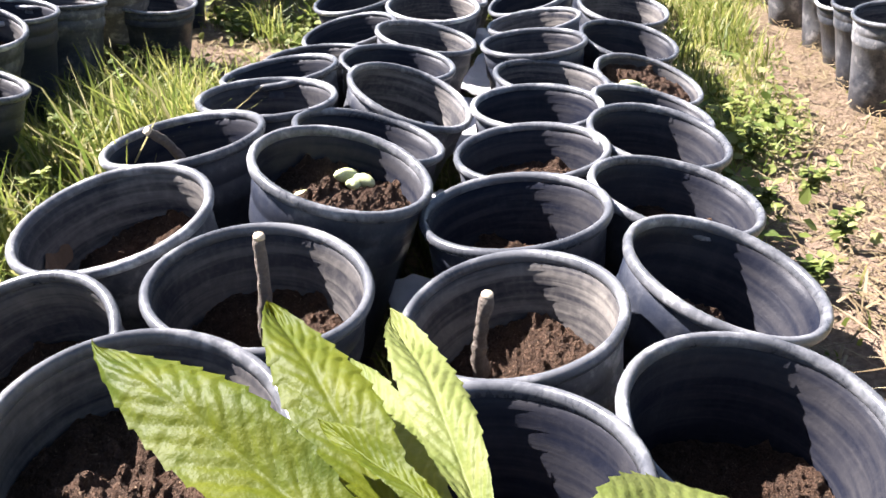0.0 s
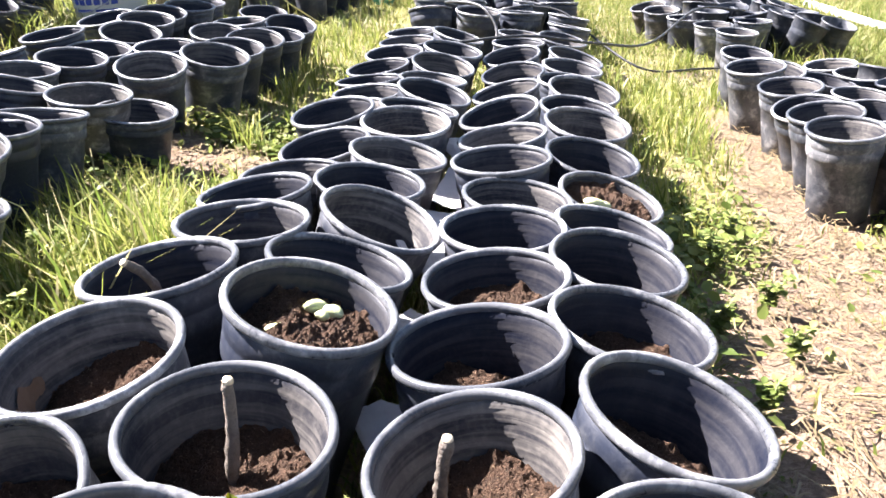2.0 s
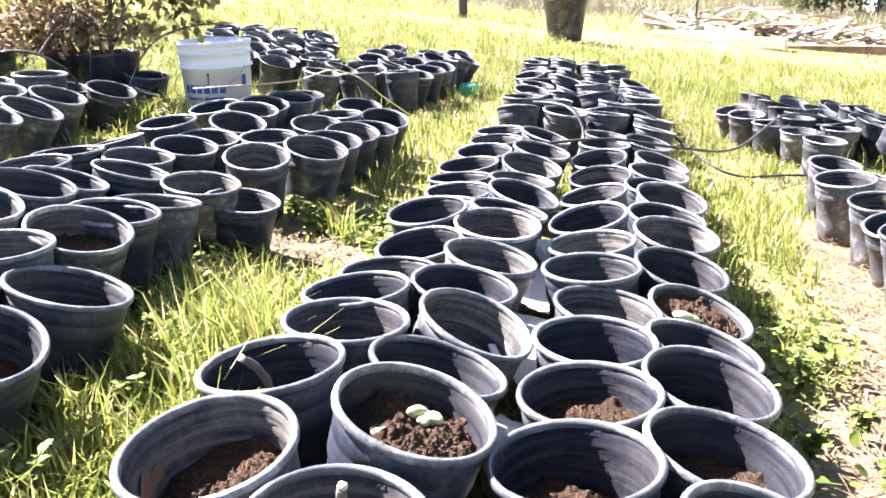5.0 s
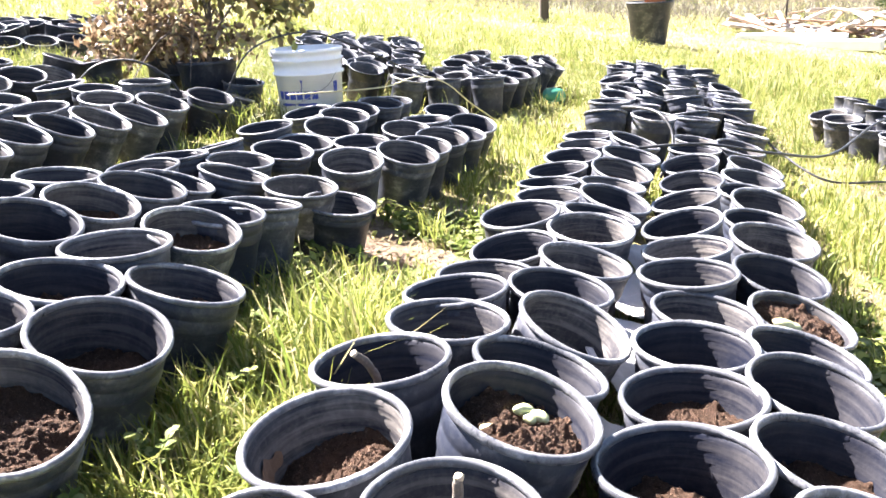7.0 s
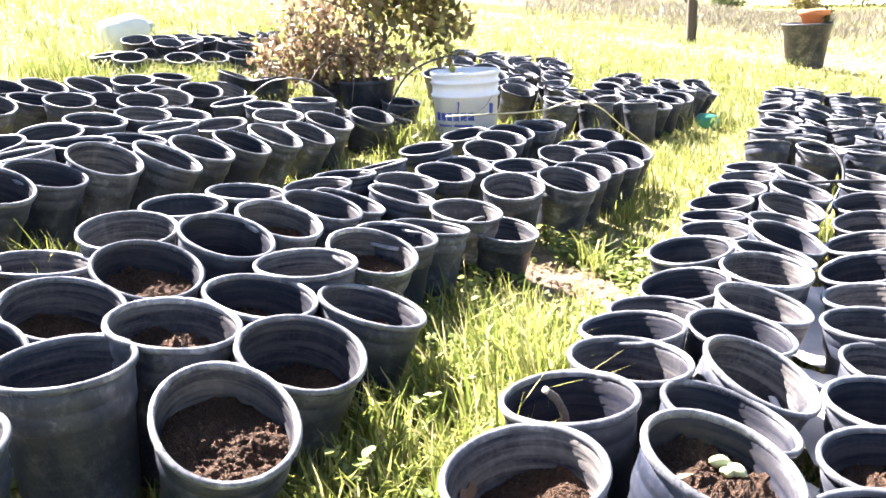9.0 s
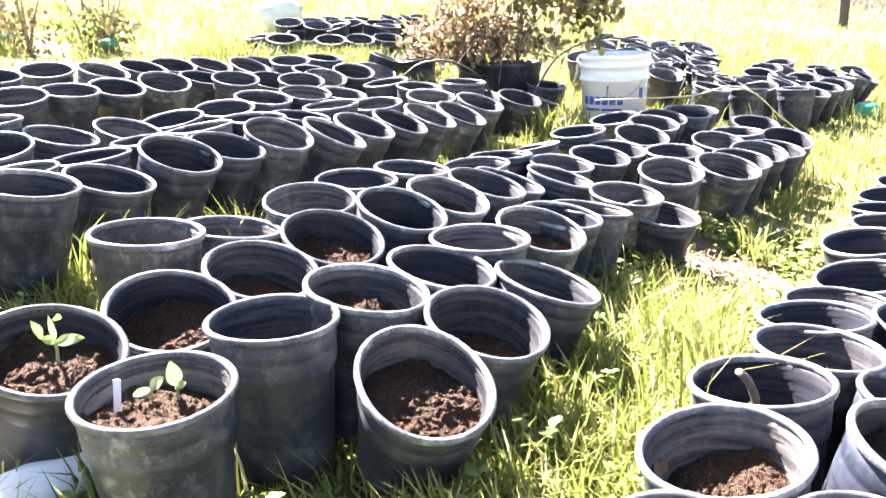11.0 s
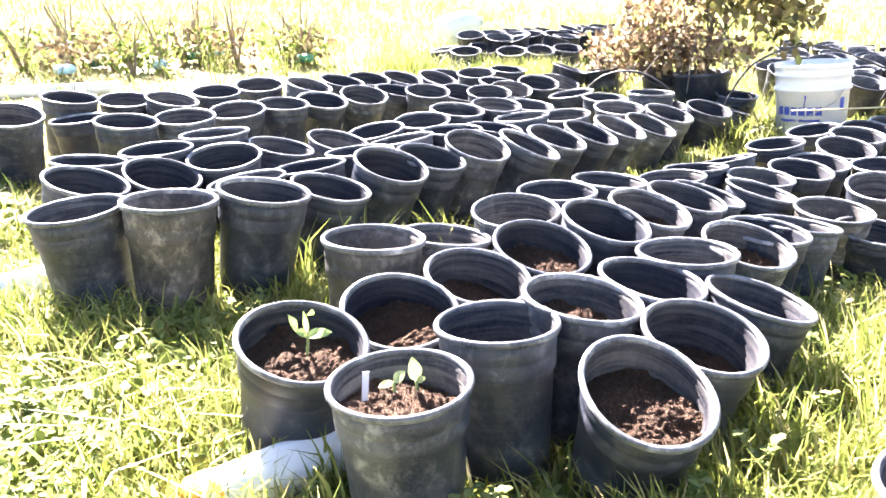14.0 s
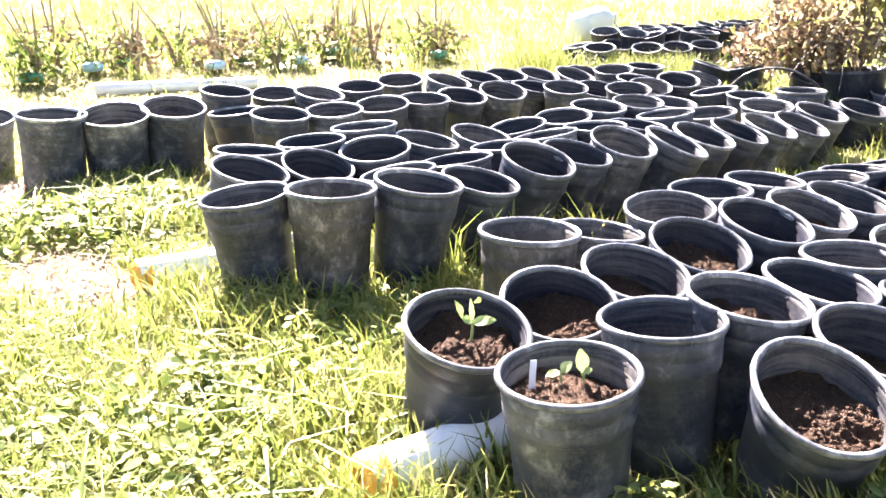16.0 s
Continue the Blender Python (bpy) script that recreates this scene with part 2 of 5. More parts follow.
WHITE_BOARD = mottled("white_painted_board", (0.66, 0.65, 0.62), (0.84, 0.83, 0.80), 8, 0.6)
CARD = mottled("pale_weathered_cardboard", (0.46, 0.44, 0.42), (0.72, 0.70, 0.68), 22, 0.85, bump=0.4)
JUG = mottled("pale_jug_plastic", (0.60, 0.62, 0.48), (0.78, 0.79, 0.66), 12, 0.4, 0.5, 0.1)
CAR_PAINT = mottled("white_car_paint", (0.66, 0.67, 0.68), (0.76, 0.76, 0.76), 6, 0.25, 0.6, 0.02)
CAR_GLASS = mottled("dark_car_glass", (0.012, 0.014, 0.016), (0.03, 0.035, 0.04), 4, 0.08, 0.6, 0.0)
TYRE = mottled("tyre_rubber", (0.015, 0.015, 0.015), (0.04, 0.04, 0.04), 40, 0.8)
WALL_GREY = mottled("grey_sheet_wall", (0.42, 0.42, 0.43), (0.60, 0.60, 0.61), 5, 0.6)
BLUE_TIE = mottled("blue_plastic_tie", (0.16, 0.38, 0.55), (0.50, 0.68, 0.74), 50, 0.5)
MUD = mottled("dried_mud", (0.13, 0.085, 0.055), (0.24, 0.165, 0.115), 40, 0.95, 0.1, 0.6)
YELLOW_STRAP = mottled("yellowed_strap", (0.42, 0.37, 0.20), (0.56, 0.51, 0.32), 30, 0.6)
CRATE_GREEN = mottled("green_plastic", (0.02, 0.16, 0.10), (0.06, 0.28, 0.18), 40, 0.5)


# ---- building helpers ----
def mesh_of(name, verts, faces, material, smooth=True):
    me = bpy.data.meshes.new(name)
    me.from_pydata([tuple(v) for v in verts], [], [tuple(f) for f in faces])
    me.materials.append(material)
    me.polygons.foreach_set("use_smooth", [smooth] * len(me.polygons))
    me.update()
    return me


def thing(name, m, label, category, group="", kind=""):
    """An Empty at the base of a thing, to carry its parts."""
    ob = new(name)
    ob.empty_display_size = 0.05
    ob.matrix_basis = m
    return tagged(ob, label, category, group, kind)


def part(name, me, parent, label="", m=None):
    ob = new(name, me)
    ob.parent = parent
    if m is not None:
        ob.matrix_basis = m
    return tagged(ob, label) if label else ob


def solo(name, me, m, label, category, group="", kind=""):
    ob = new(name, me)
    ob.matrix_basis = m
    return tagged(ob, label, category, group, kind)


def on_bed(x, y, z=0.0, rz=0.0):
    """A pose on the sloping ground, square to it."""
    return SLOPE @ pose(x, y, z, 0, 0, rz)


def plumb(x, y, z=0.0, rz=0.0):
    """A pose at a place of the sloping ground, standing truly upright."""
    return Matrix.Translation(SLOPE @ Vector((x, y, z + rise(x, y)))) @ Matrix.Scale(SIZE, 4) @ pose(0, 0, 0, 0, 0, rz)


def rise(x, y):
    """How far the ground leaves the plane of the beds: beyond them it turns level."""
    r = math.hypot(x, y)
    h = 0.0 if r < 8 else ((r - 8) ** 2 / 16 if r < 16 else r - 12)
    return ((0.13 if x > 0 else 0.02) * x + 0.012 * y) / max(r, 1e-6) * h


def bank(x, y):
    """Low banks of earth along the paths; x and y may be arrays."""
    return 0.10 * np.exp(-((x - 0.66) / 0.32) ** 4 - ((y - 0.35) / 0.85) ** 4) + 0.05 * np.exp(-((x + 0.50) / 0.17) ** 4 - ((y - 0.90) / 0.50) ** 4)


def lathe(profile, seg, oval=0.0, turn=0.0, wobble=0.0, closed=False, seed=0):
    rng = np.random.RandomState(seed)
    ph = rng.rand(3) * 6.28
    verts, faces, n = [], [], len(profile)
    for r, z in profile:
        for k in range(seg):
            a = 2 * math.pi * k / seg
            s = 1 + oval * math.cos(2 * (a - turn)) + wobble * math.sin(3 * a + ph[0])
            dz = wobble * 0.25 * r * math.sin(2 * a + ph[1]) * (z > 0.1)
            verts.append((r * s * math.cos(a), r * s * math.sin(a), z + dz))
    for i in range(n if closed else n - 1):
        j = (i + 1) % n
        for k in range(seg):
            q = (k + 1) % seg
            faces.append((i * seg + k, i * seg + q, j * seg + q, j * seg + k))
    return verts, faces


def tube(points, radii, seg=8, cap=True):
    pts = [Vector(p) for p in points]
    if not hasattr(radii, "__len__"):
        radii = [radii] * len(pts)
    verts, faces = [], []
    side = None
    for i, p in enumerate(pts):
        d = (pts[min(i + 1, len(pts) - 1)] - pts[max(i - 1, 0)]).normalized()
        if side is None:
            side = d.orthogonal().normalized()
        side = (side - d * side.dot(d)).normalized()
        other = d.cross(side)
        for k in range(seg):
            a = 2 * math.pi * k / seg
            verts.append(p + (side * math.cos(a) + other * math.sin(a)) * radii[i])
    for i in range(len(pts) - 1):
        for k in range(seg):
            q = (k + 1) % seg
            faces.append((i * seg + k, i * seg + q, (i + 1) * seg + q, (i + 1) * seg + k))
    if cap:
        faces.append(tuple(range(seg - 1, -1, -1)))
        faces.append(tuple(range((len(pts) - 1) * seg, len(pts) * seg)))
    return verts, faces


def curve_through(points, steps=8):
    """Points of a smooth line through the given ones."""
    p = [Vector(q) for q in points]
    p = [2 * p[0] - p[1]] + p + [2 * p[-1] - p[-2]]
    out = []
    for i in range(1, len(p) - 2):
        for s in range(steps):
            u = s / steps
            a, b, c, d = p[i - 1], p[i], p[i + 1], p[i + 2]
            out.append(0.5 * (2 * b + (c - a) * u + (2 * a - 5 * b + 4 * c - d) * u * u + (3 * b - a - 3 * c + d) * u ** 3))
    out.append(p[-2])
    return out


def board(lx, ly, lz, bevel=0.004, warp=0.0, seed=0):
    """A bevelled plank, lying along x."""
    bm = bmesh.new()
    bmesh.ops.create_cube(bm, size=1.0)
    bmesh.ops.scale(bm, vec=(lx, ly, lz), verts=bm.verts)
    if warp:
        bmesh.ops.subdivide_edges(bm, edges=[e for e in bm.edges if abs((e.verts[0].co - e.verts[1].co).x) > lx * 0.5], cuts=4)
        rng = random.Random(seed)
        for v in bm.verts:
            v.co.z += warp * math.sin(v.co.x / lx * 3.0 + seed) + rng.uniform(-1, 1) * warp * 0.1
    bmesh.ops.bevel(bm, geom=list(bm.edges) if not warp else [e for e in bm.edges if e.is_boundary or e.calc_face_angle(0) > 0.8], offset=bevel, segments=1, affect="EDGES")
    return bm


def bm_mesh(name, bm, material, smooth=False):
    me = bpy.data.meshes.new(name)
    bm.to_mesh(me)
    bm.free()
    me.materials.append(material)
    me.polygons.foreach_set("use_smooth", [smooth] * len(me.polygons))
    return me


def join(pieces):
    """Several (verts, faces) as one."""
    verts, faces = [], []
    for v, f in pieces:
        k = len(verts)
        verts += [tuple(q) for q in v]
        faces += [tuple(i + k for i in g) for g in f]
    return verts, faces


# ---- where the pots stand: x, y, lean x, lean y, height, content ----
# content: w straight walls, e empty, s some soil, v pale sprouts, k a cutting, p seedlings, o squeezed oval, t dried mud, d dark
MIDDLE_1 = [
    (0.070, 0.390, -0.16, 0.04, 0.262, 's'), (-0.219, 0.439, 0.13, -0.08, 0.260, 'f'), (0.215, 0.499, 0.02, -0.13, 0.259, 's'),
    (-0.288, 0.608, -0.28, -0.33, 0.220, 's'), (0.109, 0.602, -0.22, 0.01, 0.252, 'k'), (-0.156, 0.641, -0.01, -0.05, 0.242, 'k'),
    (0.213, 0.697, 0.18, -0.05, 0.255, 's'), (-0.280, 0.775, -0.21, -0.13, 0.241, 'm'), (0.110, 0.799, -0.17, 0.02, 0.246, 's'),
    (-0.158, 0.844, 0.17, -0.04, 0.267, 'v'), (0.235, 0.876, 0.08, -0.02, 0.244, 's'), (-0.270, 0.937, -0.20, 0.05, 0.242, 'k'),
    (0.136, 0.994, -0.15, 0.01, 0.235, 's'), (-0.138, 1.013, 0.15, 0.08, 0.228, 'e'), (0.260, 1.084, 0.07, -0.07, 0.240, 's'),
]
MIDDLE_2 = [
    (-0.240, 1.133, -0.08, 0.04, 0.228, 's'), (0.151, 1.204, -0.11, -0.01, 0.223, 'e'), (-0.120, 1.228, 0.28, -0.07, 0.230, 'e'),
    (0.284, 1.265, 0.14, -0.01, 0.211, 'e'), (-0.232, 1.308, -0.21, 0.06, 0.214, 'e'), (0.166, 1.386, -0.00, -0.01, 0.210, 'e'),
    (-0.099, 1.405, 0.03, -0.02, 0.212, 'e'), (0.312, 1.472, 0.16, -0.13, 0.205, 'v'), (-0.223, 1.508, -0.14, 0.04, 0.179, 'e'),
    (0.182, 1.567, -0.15, 0.01, 0.222, 'e'), (-0.074, 1.592, 0.11, -0.01, 0.210, 'e'), (0.324, 1.668, 0.08, -0.13, 0.220, 'e'),
    (-0.161, 1.717, -0.27, -0.09, 0.188, 'e'), (0.217, 1.760, -0.25, 0.01, 0.219, 'e'), (-0.032, 1.830, -0.06, -0.11, 0.219, 'e'),
]
MIDDLE_3 = [
    (0.352, 1.872, 0.04, -0.14, 0.238, 'e'), (-0.166, 1.911, -0.25, -0.09, 0.211, 'e'), (0.251, 1.968, -0.38, -0.08, 0.235, 'e'),
    (-0.038, 1.994, 0.09, 0.04, 0.202, 'e'), (0.368, 2.069, 0.03, -0.09, 0.221, 'e'), (-0.159, 2.088, -0.25, -0.02, 0.168, 'e'),
    (-0.017, 2.208, 0.17, -0.10, 0.205, 'e'), (0.400, 2.282, 0.08, -0.19, 0.231, 'e'), (-0.140, 2.278, -0.15, -0.03, 0.167, 'e'),
    (0.282, 2.335, -0.36, -0.03, 0.200, 'e'), (0.008, 2.390, 0.02, 0.01, 0.192, 'e'), (-0.149, 2.451, -0.17, 0.05, 0.163, 'e'),
    (0.413, 2.488, 0.02, -0.06, 0.199, 'e'), (0.302, 2.594, -0.25, -0.13, 0.200, 'e'), (0.019, 2.610, 0.11, -0.17, 0.204, 's'),
]
MIDDLE_4 = [
    (-0.125, 2.654, -0.24, -0.06, 0.168, 'e'), (0.439, 2.686, 0.06, -0.08, 0.207, 'e'), (0.054, 2.786, 0.09, -0.07, 0.217, 'e'),
    (0.321, 2.803, -0.27, -0.12, 0.217, 'e'), (-0.092, 2.843, -0.17, -0.10, 0.181, 'e'), (0.460, 2.915, 0.19, -0.12, 0.205, 'e'),
    (-0.055, 3.015, -0.17, -0.03, 0.192, 'e'), (0.060, 3.151, 0.19, -0.04, 0.206, 'e'), (0.343, 3.221, -0.08, -0.02, 0.183, 'e'),
    (-0.047, 3.243, -0.16, -0.02, 0.188, 'e'), (0.483, 3.301, 0.11, -0.10, 0.201, 'e'), (0.355, 3.467, 0.04, -0.02, 0.177, 'e'),
]
MIDDLE = MIDDLE_1 + MIDDLE_2 + MIDDLE_3 + MIDDLE_4
LEFT_1 = [
    (-0.923, 0.484, -0.09, -0.05, 0.231, 'p'), (-1.195, 0.501, 0.24, -0.08, 0.223, 'p'), (-0.917, 0.697, -0.14, 0.01, 0.241, 'd'),
    (-0.748, 0.752, 0.22, -0.23, 0.230, 'o'), (-1.181, 0.727, 0.23, -0.20, 0.212, 's'), (-1.307, 0.807, -0.06, 0.05, 0.250, 't'),
    (-0.913, 0.859, 0.06, 0.03, 0.244, 's'), (-1.152, 0.888, 0.18, -0.07, 0.221, 's'), (-0.752, 0.928, 0.20, -0.08, 0.231, 's'),
    (-0.883, 1.038, 0.09, 0.05, 0.234, 's'), (-1.304, 0.999, -0.04, 0.11, 0.210, 'e'), (-1.153, 1.082, 0.24, -0.10, 0.237, 's'),
    (-0.737, 1.133, 0.15, 0.13, 0.215, 's'), (-0.860, 1.234, -0.09, 0.01, 0.233, 'e'), (-1.266, 1.228, 0.02, -0.11, 0.236, 'e'),
]
LEFT_2 = [
    (-1.126, 1.276, 0.21, -0.02, 0.246, 'e'), (-0.863, 1.425, 0.20, -0.08, 0.225, 's'), (-1.283, 1.433, -0.06, -0.02, 0.228, 'e'),
    (-1.120, 1.455, 0.24, 0.01, 0.238, 's'), (-0.845, 1.579, 0.02, 0.02, 0.204, 'e'), (-1.258, 1.625, -0.03, 0.05, 0.222, 'e'),
    (-1.093, 1.634, 0.17, 0.04, 0.226, 'e'), (-0.819, 1.738, -0.03, 0.11, 0.183, 'e'), (-1.108, 1.806, 0.18, 0.13, 0.193, 'e'),
    (-0.798, 1.969, 0.02, -0.05, 0.182, 't'), (-1.204, 1.958, -0.16, -0.06, 0.182, 'e'), (-1.019, 1.979, 0.15, 0.11, 0.186, 'e'),
    (-1.219, 2.148, -0.17, 0.03, 0.172, 'e'), (-1.064, 2.193, 0.02, -0.03, 0.173, 'e'), (-0.760, 2.341, 0.00, -0.21, 0.190, 'e'),
]
LEFT_3 = [
    (-1.016, 2.395, 0.07, -0.08, 0.174, 'e'), (-0.647, 2.496, 0.12, -0.16, 0.200, 'e'), (-1.215, 2.442, -0.36, 0.01, 0.150, 'e'),
    (-1.010, 2.601, 0.01, -0.10, 0.161, 'e'), (-0.624, 2.689, 0.04, -0.13, 0.186, 'e'), (-1.148, 2.681, -0.18, -0.09, 0.183, 'e'),
    (-0.827, 2.703, -0.08, -0.08, 0.167, 'e'), (-1.010, 2.851, 0.12, -0.18, 0.180, 'e'), (-0.596, 2.902, 0.03, -0.18, 0.183, 'e'),
    (-0.758, 3.044, 0.02, -0.16, 0.168, 'e'), (-1.011, 3.049, 0.04, -0.11, 0.191, 'e'), (-0.560, 3.094, 0.03, -0.12, 0.164, 'e'),
    (-1.146, 3.136, -0.22, -0.15, 0.173, 'e'), (-0.701, 3.225, -0.12, -0.04, 0.178, 'e'), (-1.030, 3.259, 0.06, -0.17, 0.184, 'e'),
]
LEFT_4 = [
    (-0.559, 3.353, 0.09, -0.23, 0.171, 'e'), (-0.969, 3.441, 0.03, -0.08, 0.190, 'e'), (-0.714, 3.636, 0.04, -0.17, 0.160, 'e'),
    (-0.959, 3.637, -0.05, -0.07, 0.172, 'e'),
]
LEFT = LEFT_1 + LEFT_2 + LEFT_3 + LEFT_4
NEXT_1 = [
    (-1.866, 0.561, -0.09, -0.09, 0.236, 'e'), (-2.164, 0.663, 0.19, 0.14, 0.220, 'e'), (-1.732, 0.658, -0.05, 0.03, 0.260, 't'),
    (-2.286, 0.774, -0.05, 0.09, 0.215, 'e'), (-2.163, 0.880, 0.25, 0.04, 0.204, 'e'), (-1.696, 0.832, 0.08, 0.08, 0.260, 'e'),
    (-2.268, 0.995, -0.08, -0.06, 0.218, 'e'), (-1.884, 1.017, -0.18, -0.10, 0.208, 'e'), (-1.728, 1.043, 0.15, 0.11, 0.224, 's'),
    (-2.123, 1.108, 0.06, -0.17, 0.219, 'e'), (-1.882, 1.210, -0.18, -0.07, 0.209, 'e'), (-2.296, 1.206, -0.11, -0.04, 0.227, 'e'),
    (-1.765, 1.272, 0.30, 0.02, 0.251, 'e'), (-2.194, 1.300, 0.12, 0.11, 0.197, 'e'), (-1.908, 1.415, -0.15, -0.03, 0.213, 'e'),
]
NEXT_2 = [
    (-1.759, 1.453, 0.19, 0.04, 0.230, 'e'), (-2.178, 1.515, 0.18, 0.06, 0.190, 'e'), (-1.903, 1.620, -0.23, -0.09, 0.220, 'e'),
    (-1.765, 1.657, 0.29, -0.04, 0.244, 'e'), (-2.161, 1.765, -0.12, -0.19, 0.188, 'e'), (-1.882, 1.785, -0.08, -0.02, 0.228, 'e'),
    (-1.704, 1.786, 0.32, 0.17, 0.236, 'e'), (-2.137, 1.949, -0.02, -0.15, 0.204, 'e'), (-1.906, 2.002, 0.02, 0.06, 0.203, 'e'),
    (-1.712, 2.007, 0.26, 0.04, 0.219, 'e'), (-2.155, 2.123, 0.07, -0.04, 0.216, 'e'), (-1.893, 2.234, -0.17, -0.09, 0.215, 'e'),
    (-1.702, 2.198, 0.29, 0.08, 0.210, 'e'), (-2.119, 2.317, 0.07, -0.05, 0.218, 'e'), (-1.699, 2.403, 0.30, 0.06, 0.203, 'e'),
]
NEXT_3 = [
    (-1.890, 2.496, -0.10, -0.14, 0.191, 'e'), (-2.149, 2.586, 0.07, -0.02, 0.181, 'e'), (-1.675, 2.616, 0.30, 0.02, 0.187, 'e'),
    (-1.813, 2.731, 0.04, -0.11, 0.207, 'e'), (-1.689, 2.828, 0.23, -0.01, 0.199, 'e'), (-2.008, 2.973, 0.02, -0.04, 0.188, 'e'),
    (-2.166, 3.032, -0.19, -0.12, 0.179, 'e'), (-1.814, 3.028, -0.06, -0.01, 0.229, 'e'), (-1.847, 3.220, 0.08, -0.03, 0.157, 'e'),
    (-1.672, 3.227, 0.20, -0.08, 0.173, 'e'), (-1.659, 3.405, 0.15, 0.18, 0.147, 'e'), (-1.691, 3.663, 0.02, -0.05, 0.176, 'e'),
]
NEXT = NEXT_1 + NEXT_2 + NEXT_3
FAR_LEFT_1 = [
    (-3.312, 0.383, 0.16, 0.03, 0.190, 'w'), (-3.016, 0.518, 0.02, 0.05, 0.225, 'w'), (-3.001, 0.716, 0.17, -0.06, 0.215, 'w'),
    (-2.976, 0.900, 0.16, -0.04, 0.222, 'w'), (-2.686, 1.126, 0.07, 0.01, 0.213, 'e'), (-2.985, 1.159, -0.09, -0.07, 0.167, 'e'),
    (-3.193, 1.205, 0.09, 0.04, 0.207, 'e'), (-2.634, 1.327, 0.03, -0.09, 0.213, 'e'), (-3.200, 1.444, 0.09, -0.08, 0.175, 'e'),
    (-3.040, 1.508, 0.14, 0.06, 0.193, 'e'), (-2.690, 1.583, 0.06, -0.15, 0.200, 'e'), (-3.029, 1.736, 0.05, -0.09, 0.200, 'e'),
    (-2.680, 1.761, 0.05, -0.04, 0.199, 'e'), (-2.712, 1.969, 0.17, -0.04, 0.190, 'e'), (-3.099, 2.005, 0.10, -0.14, 0.196, 'e'),
]
FAR_LEFT_2 = [
    (-2.957, 2.092, 0.20, 0.08, 0.206, 'e'), (-2.690, 2.171, 0.23, -0.08, 0.199, 'e'), (-2.970, 2.311, 0.17, 0.04, 0.199, 'e'),
    (-2.610, 2.501, 0.11, -0.09, 0.186, 'e'), (-2.800, 2.495, 0.15, 0.02, 0.162, 'e'), (-3.009, 2.537, 0.16, -0.05, 0.184, 'e'),
    (-2.451, 2.735, 0.11, -0.13, 0.181, 'e'), (-2.983, 2.719, 0.22, 0.02, 0.178, 'e'), (-2.649, 2.765, 0.23, -0.10, 0.153, 'e'),
    (-2.927, 2.910, 0.28, 0.01, 0.170, 'e'), (-2.486, 2.941, 0.19, -0.17, 0.174, 'e'), (-2.632, 3.044, 0.11, -0.02, 0.168, 'e'),
    (-2.811, 3.135, 0.03, -0.13, 0.184, 'e'), (-2.476, 3.155, 0.17, -0.16, 0.185, 'e'), (-3.012, 3.133, 0.18, -0.01, 0.151, 'e'),
]
FAR_LEFT_3 = [
    (-2.494, 3.346, 0.25, -0.11, 0.170, 'e'), (-2.844, 3.443, 0.03, -0.03, 0.170, 'e'),
]
FAR_LEFT = FAR_LEFT_1 + FAR_LEFT_2 + FAR_LEFT_3
JUG_SIDE_1 = [
    (-3.565, 4.022, 0.09, -0.19, 0.158, 'e'), (-3.714, 4.029, -0.17, -0.14, 0.148, 'e'), (-3.411, 4.312, 0.08, -0.23, 0.157, 'e'),
    (-3.671, 4.323, 0.22, -0.15, 0.150, 'e'), (-3.321, 4.493, 0.13, -0.19, 0.162, 'e'), (-3.231, 4.683, 0.11, -0.15, 0.171, 'e'),
]
JUG_SIDE = JUG_SIDE_1
RIGHT_1 = [
    (1.234, 1.879, -0.23, -0.18, 0.210, 'e'), (1.068, 2.019, -0.17, -0.05, 0.236, 'e'), (1.251, 2.048, -0.16, -0.06, 0.208, 'e'),
    (1.115, 2.204, -0.25, -0.04, 0.235, 'e'), (1.157, 2.403, -0.33, -0.11, 0.209, 'e'), (1.159, 2.592, -0.20, -0.07, 0.224, 's'),
    (1.445, 2.622, -0.14, -0.13, 0.164, 'e'), (1.479, 2.822, -0.07, -0.06, 0.168, 'e'), (1.151, 2.878, -0.21, -0.08, 0.230, 'e'),
    (1.263, 3.041, -0.13, -0.18, 0.201, 'e'), (1.423, 3.010, 0.04, -0.09, 0.174, 'e'), (1.605, 3.088, -0.10, -0.06, 0.195, 'e'),
    (1.210, 3.246, -0.05, -0.13, 0.214, 'e'), (1.743, 3.193, -0.09, -0.11, 0.149, 'e'), (1.599, 3.278, -0.23, -0.00, 0.191, 'e'),
]
RIGHT = RIGHT_1
FAR_RIGHT_1 = [
    (1.431, 3.995, -0.05, -0.05, 0.193, 'e'), (1.437, 4.346, -0.10, -0.05, 0.175, 'e'), (1.664, 4.428, -0.08, -0.01, 0.199, 'e'),
    (1.344, 4.536, -0.08, -0.03, 0.175, 'e'), (1.267, 4.723, -0.15, -0.11, 0.187, 'e'), (1.265, 4.907, -0.31, -0.11, 0.188, 't'),
]
FAR_RIGHT = FAR_RIGHT_1

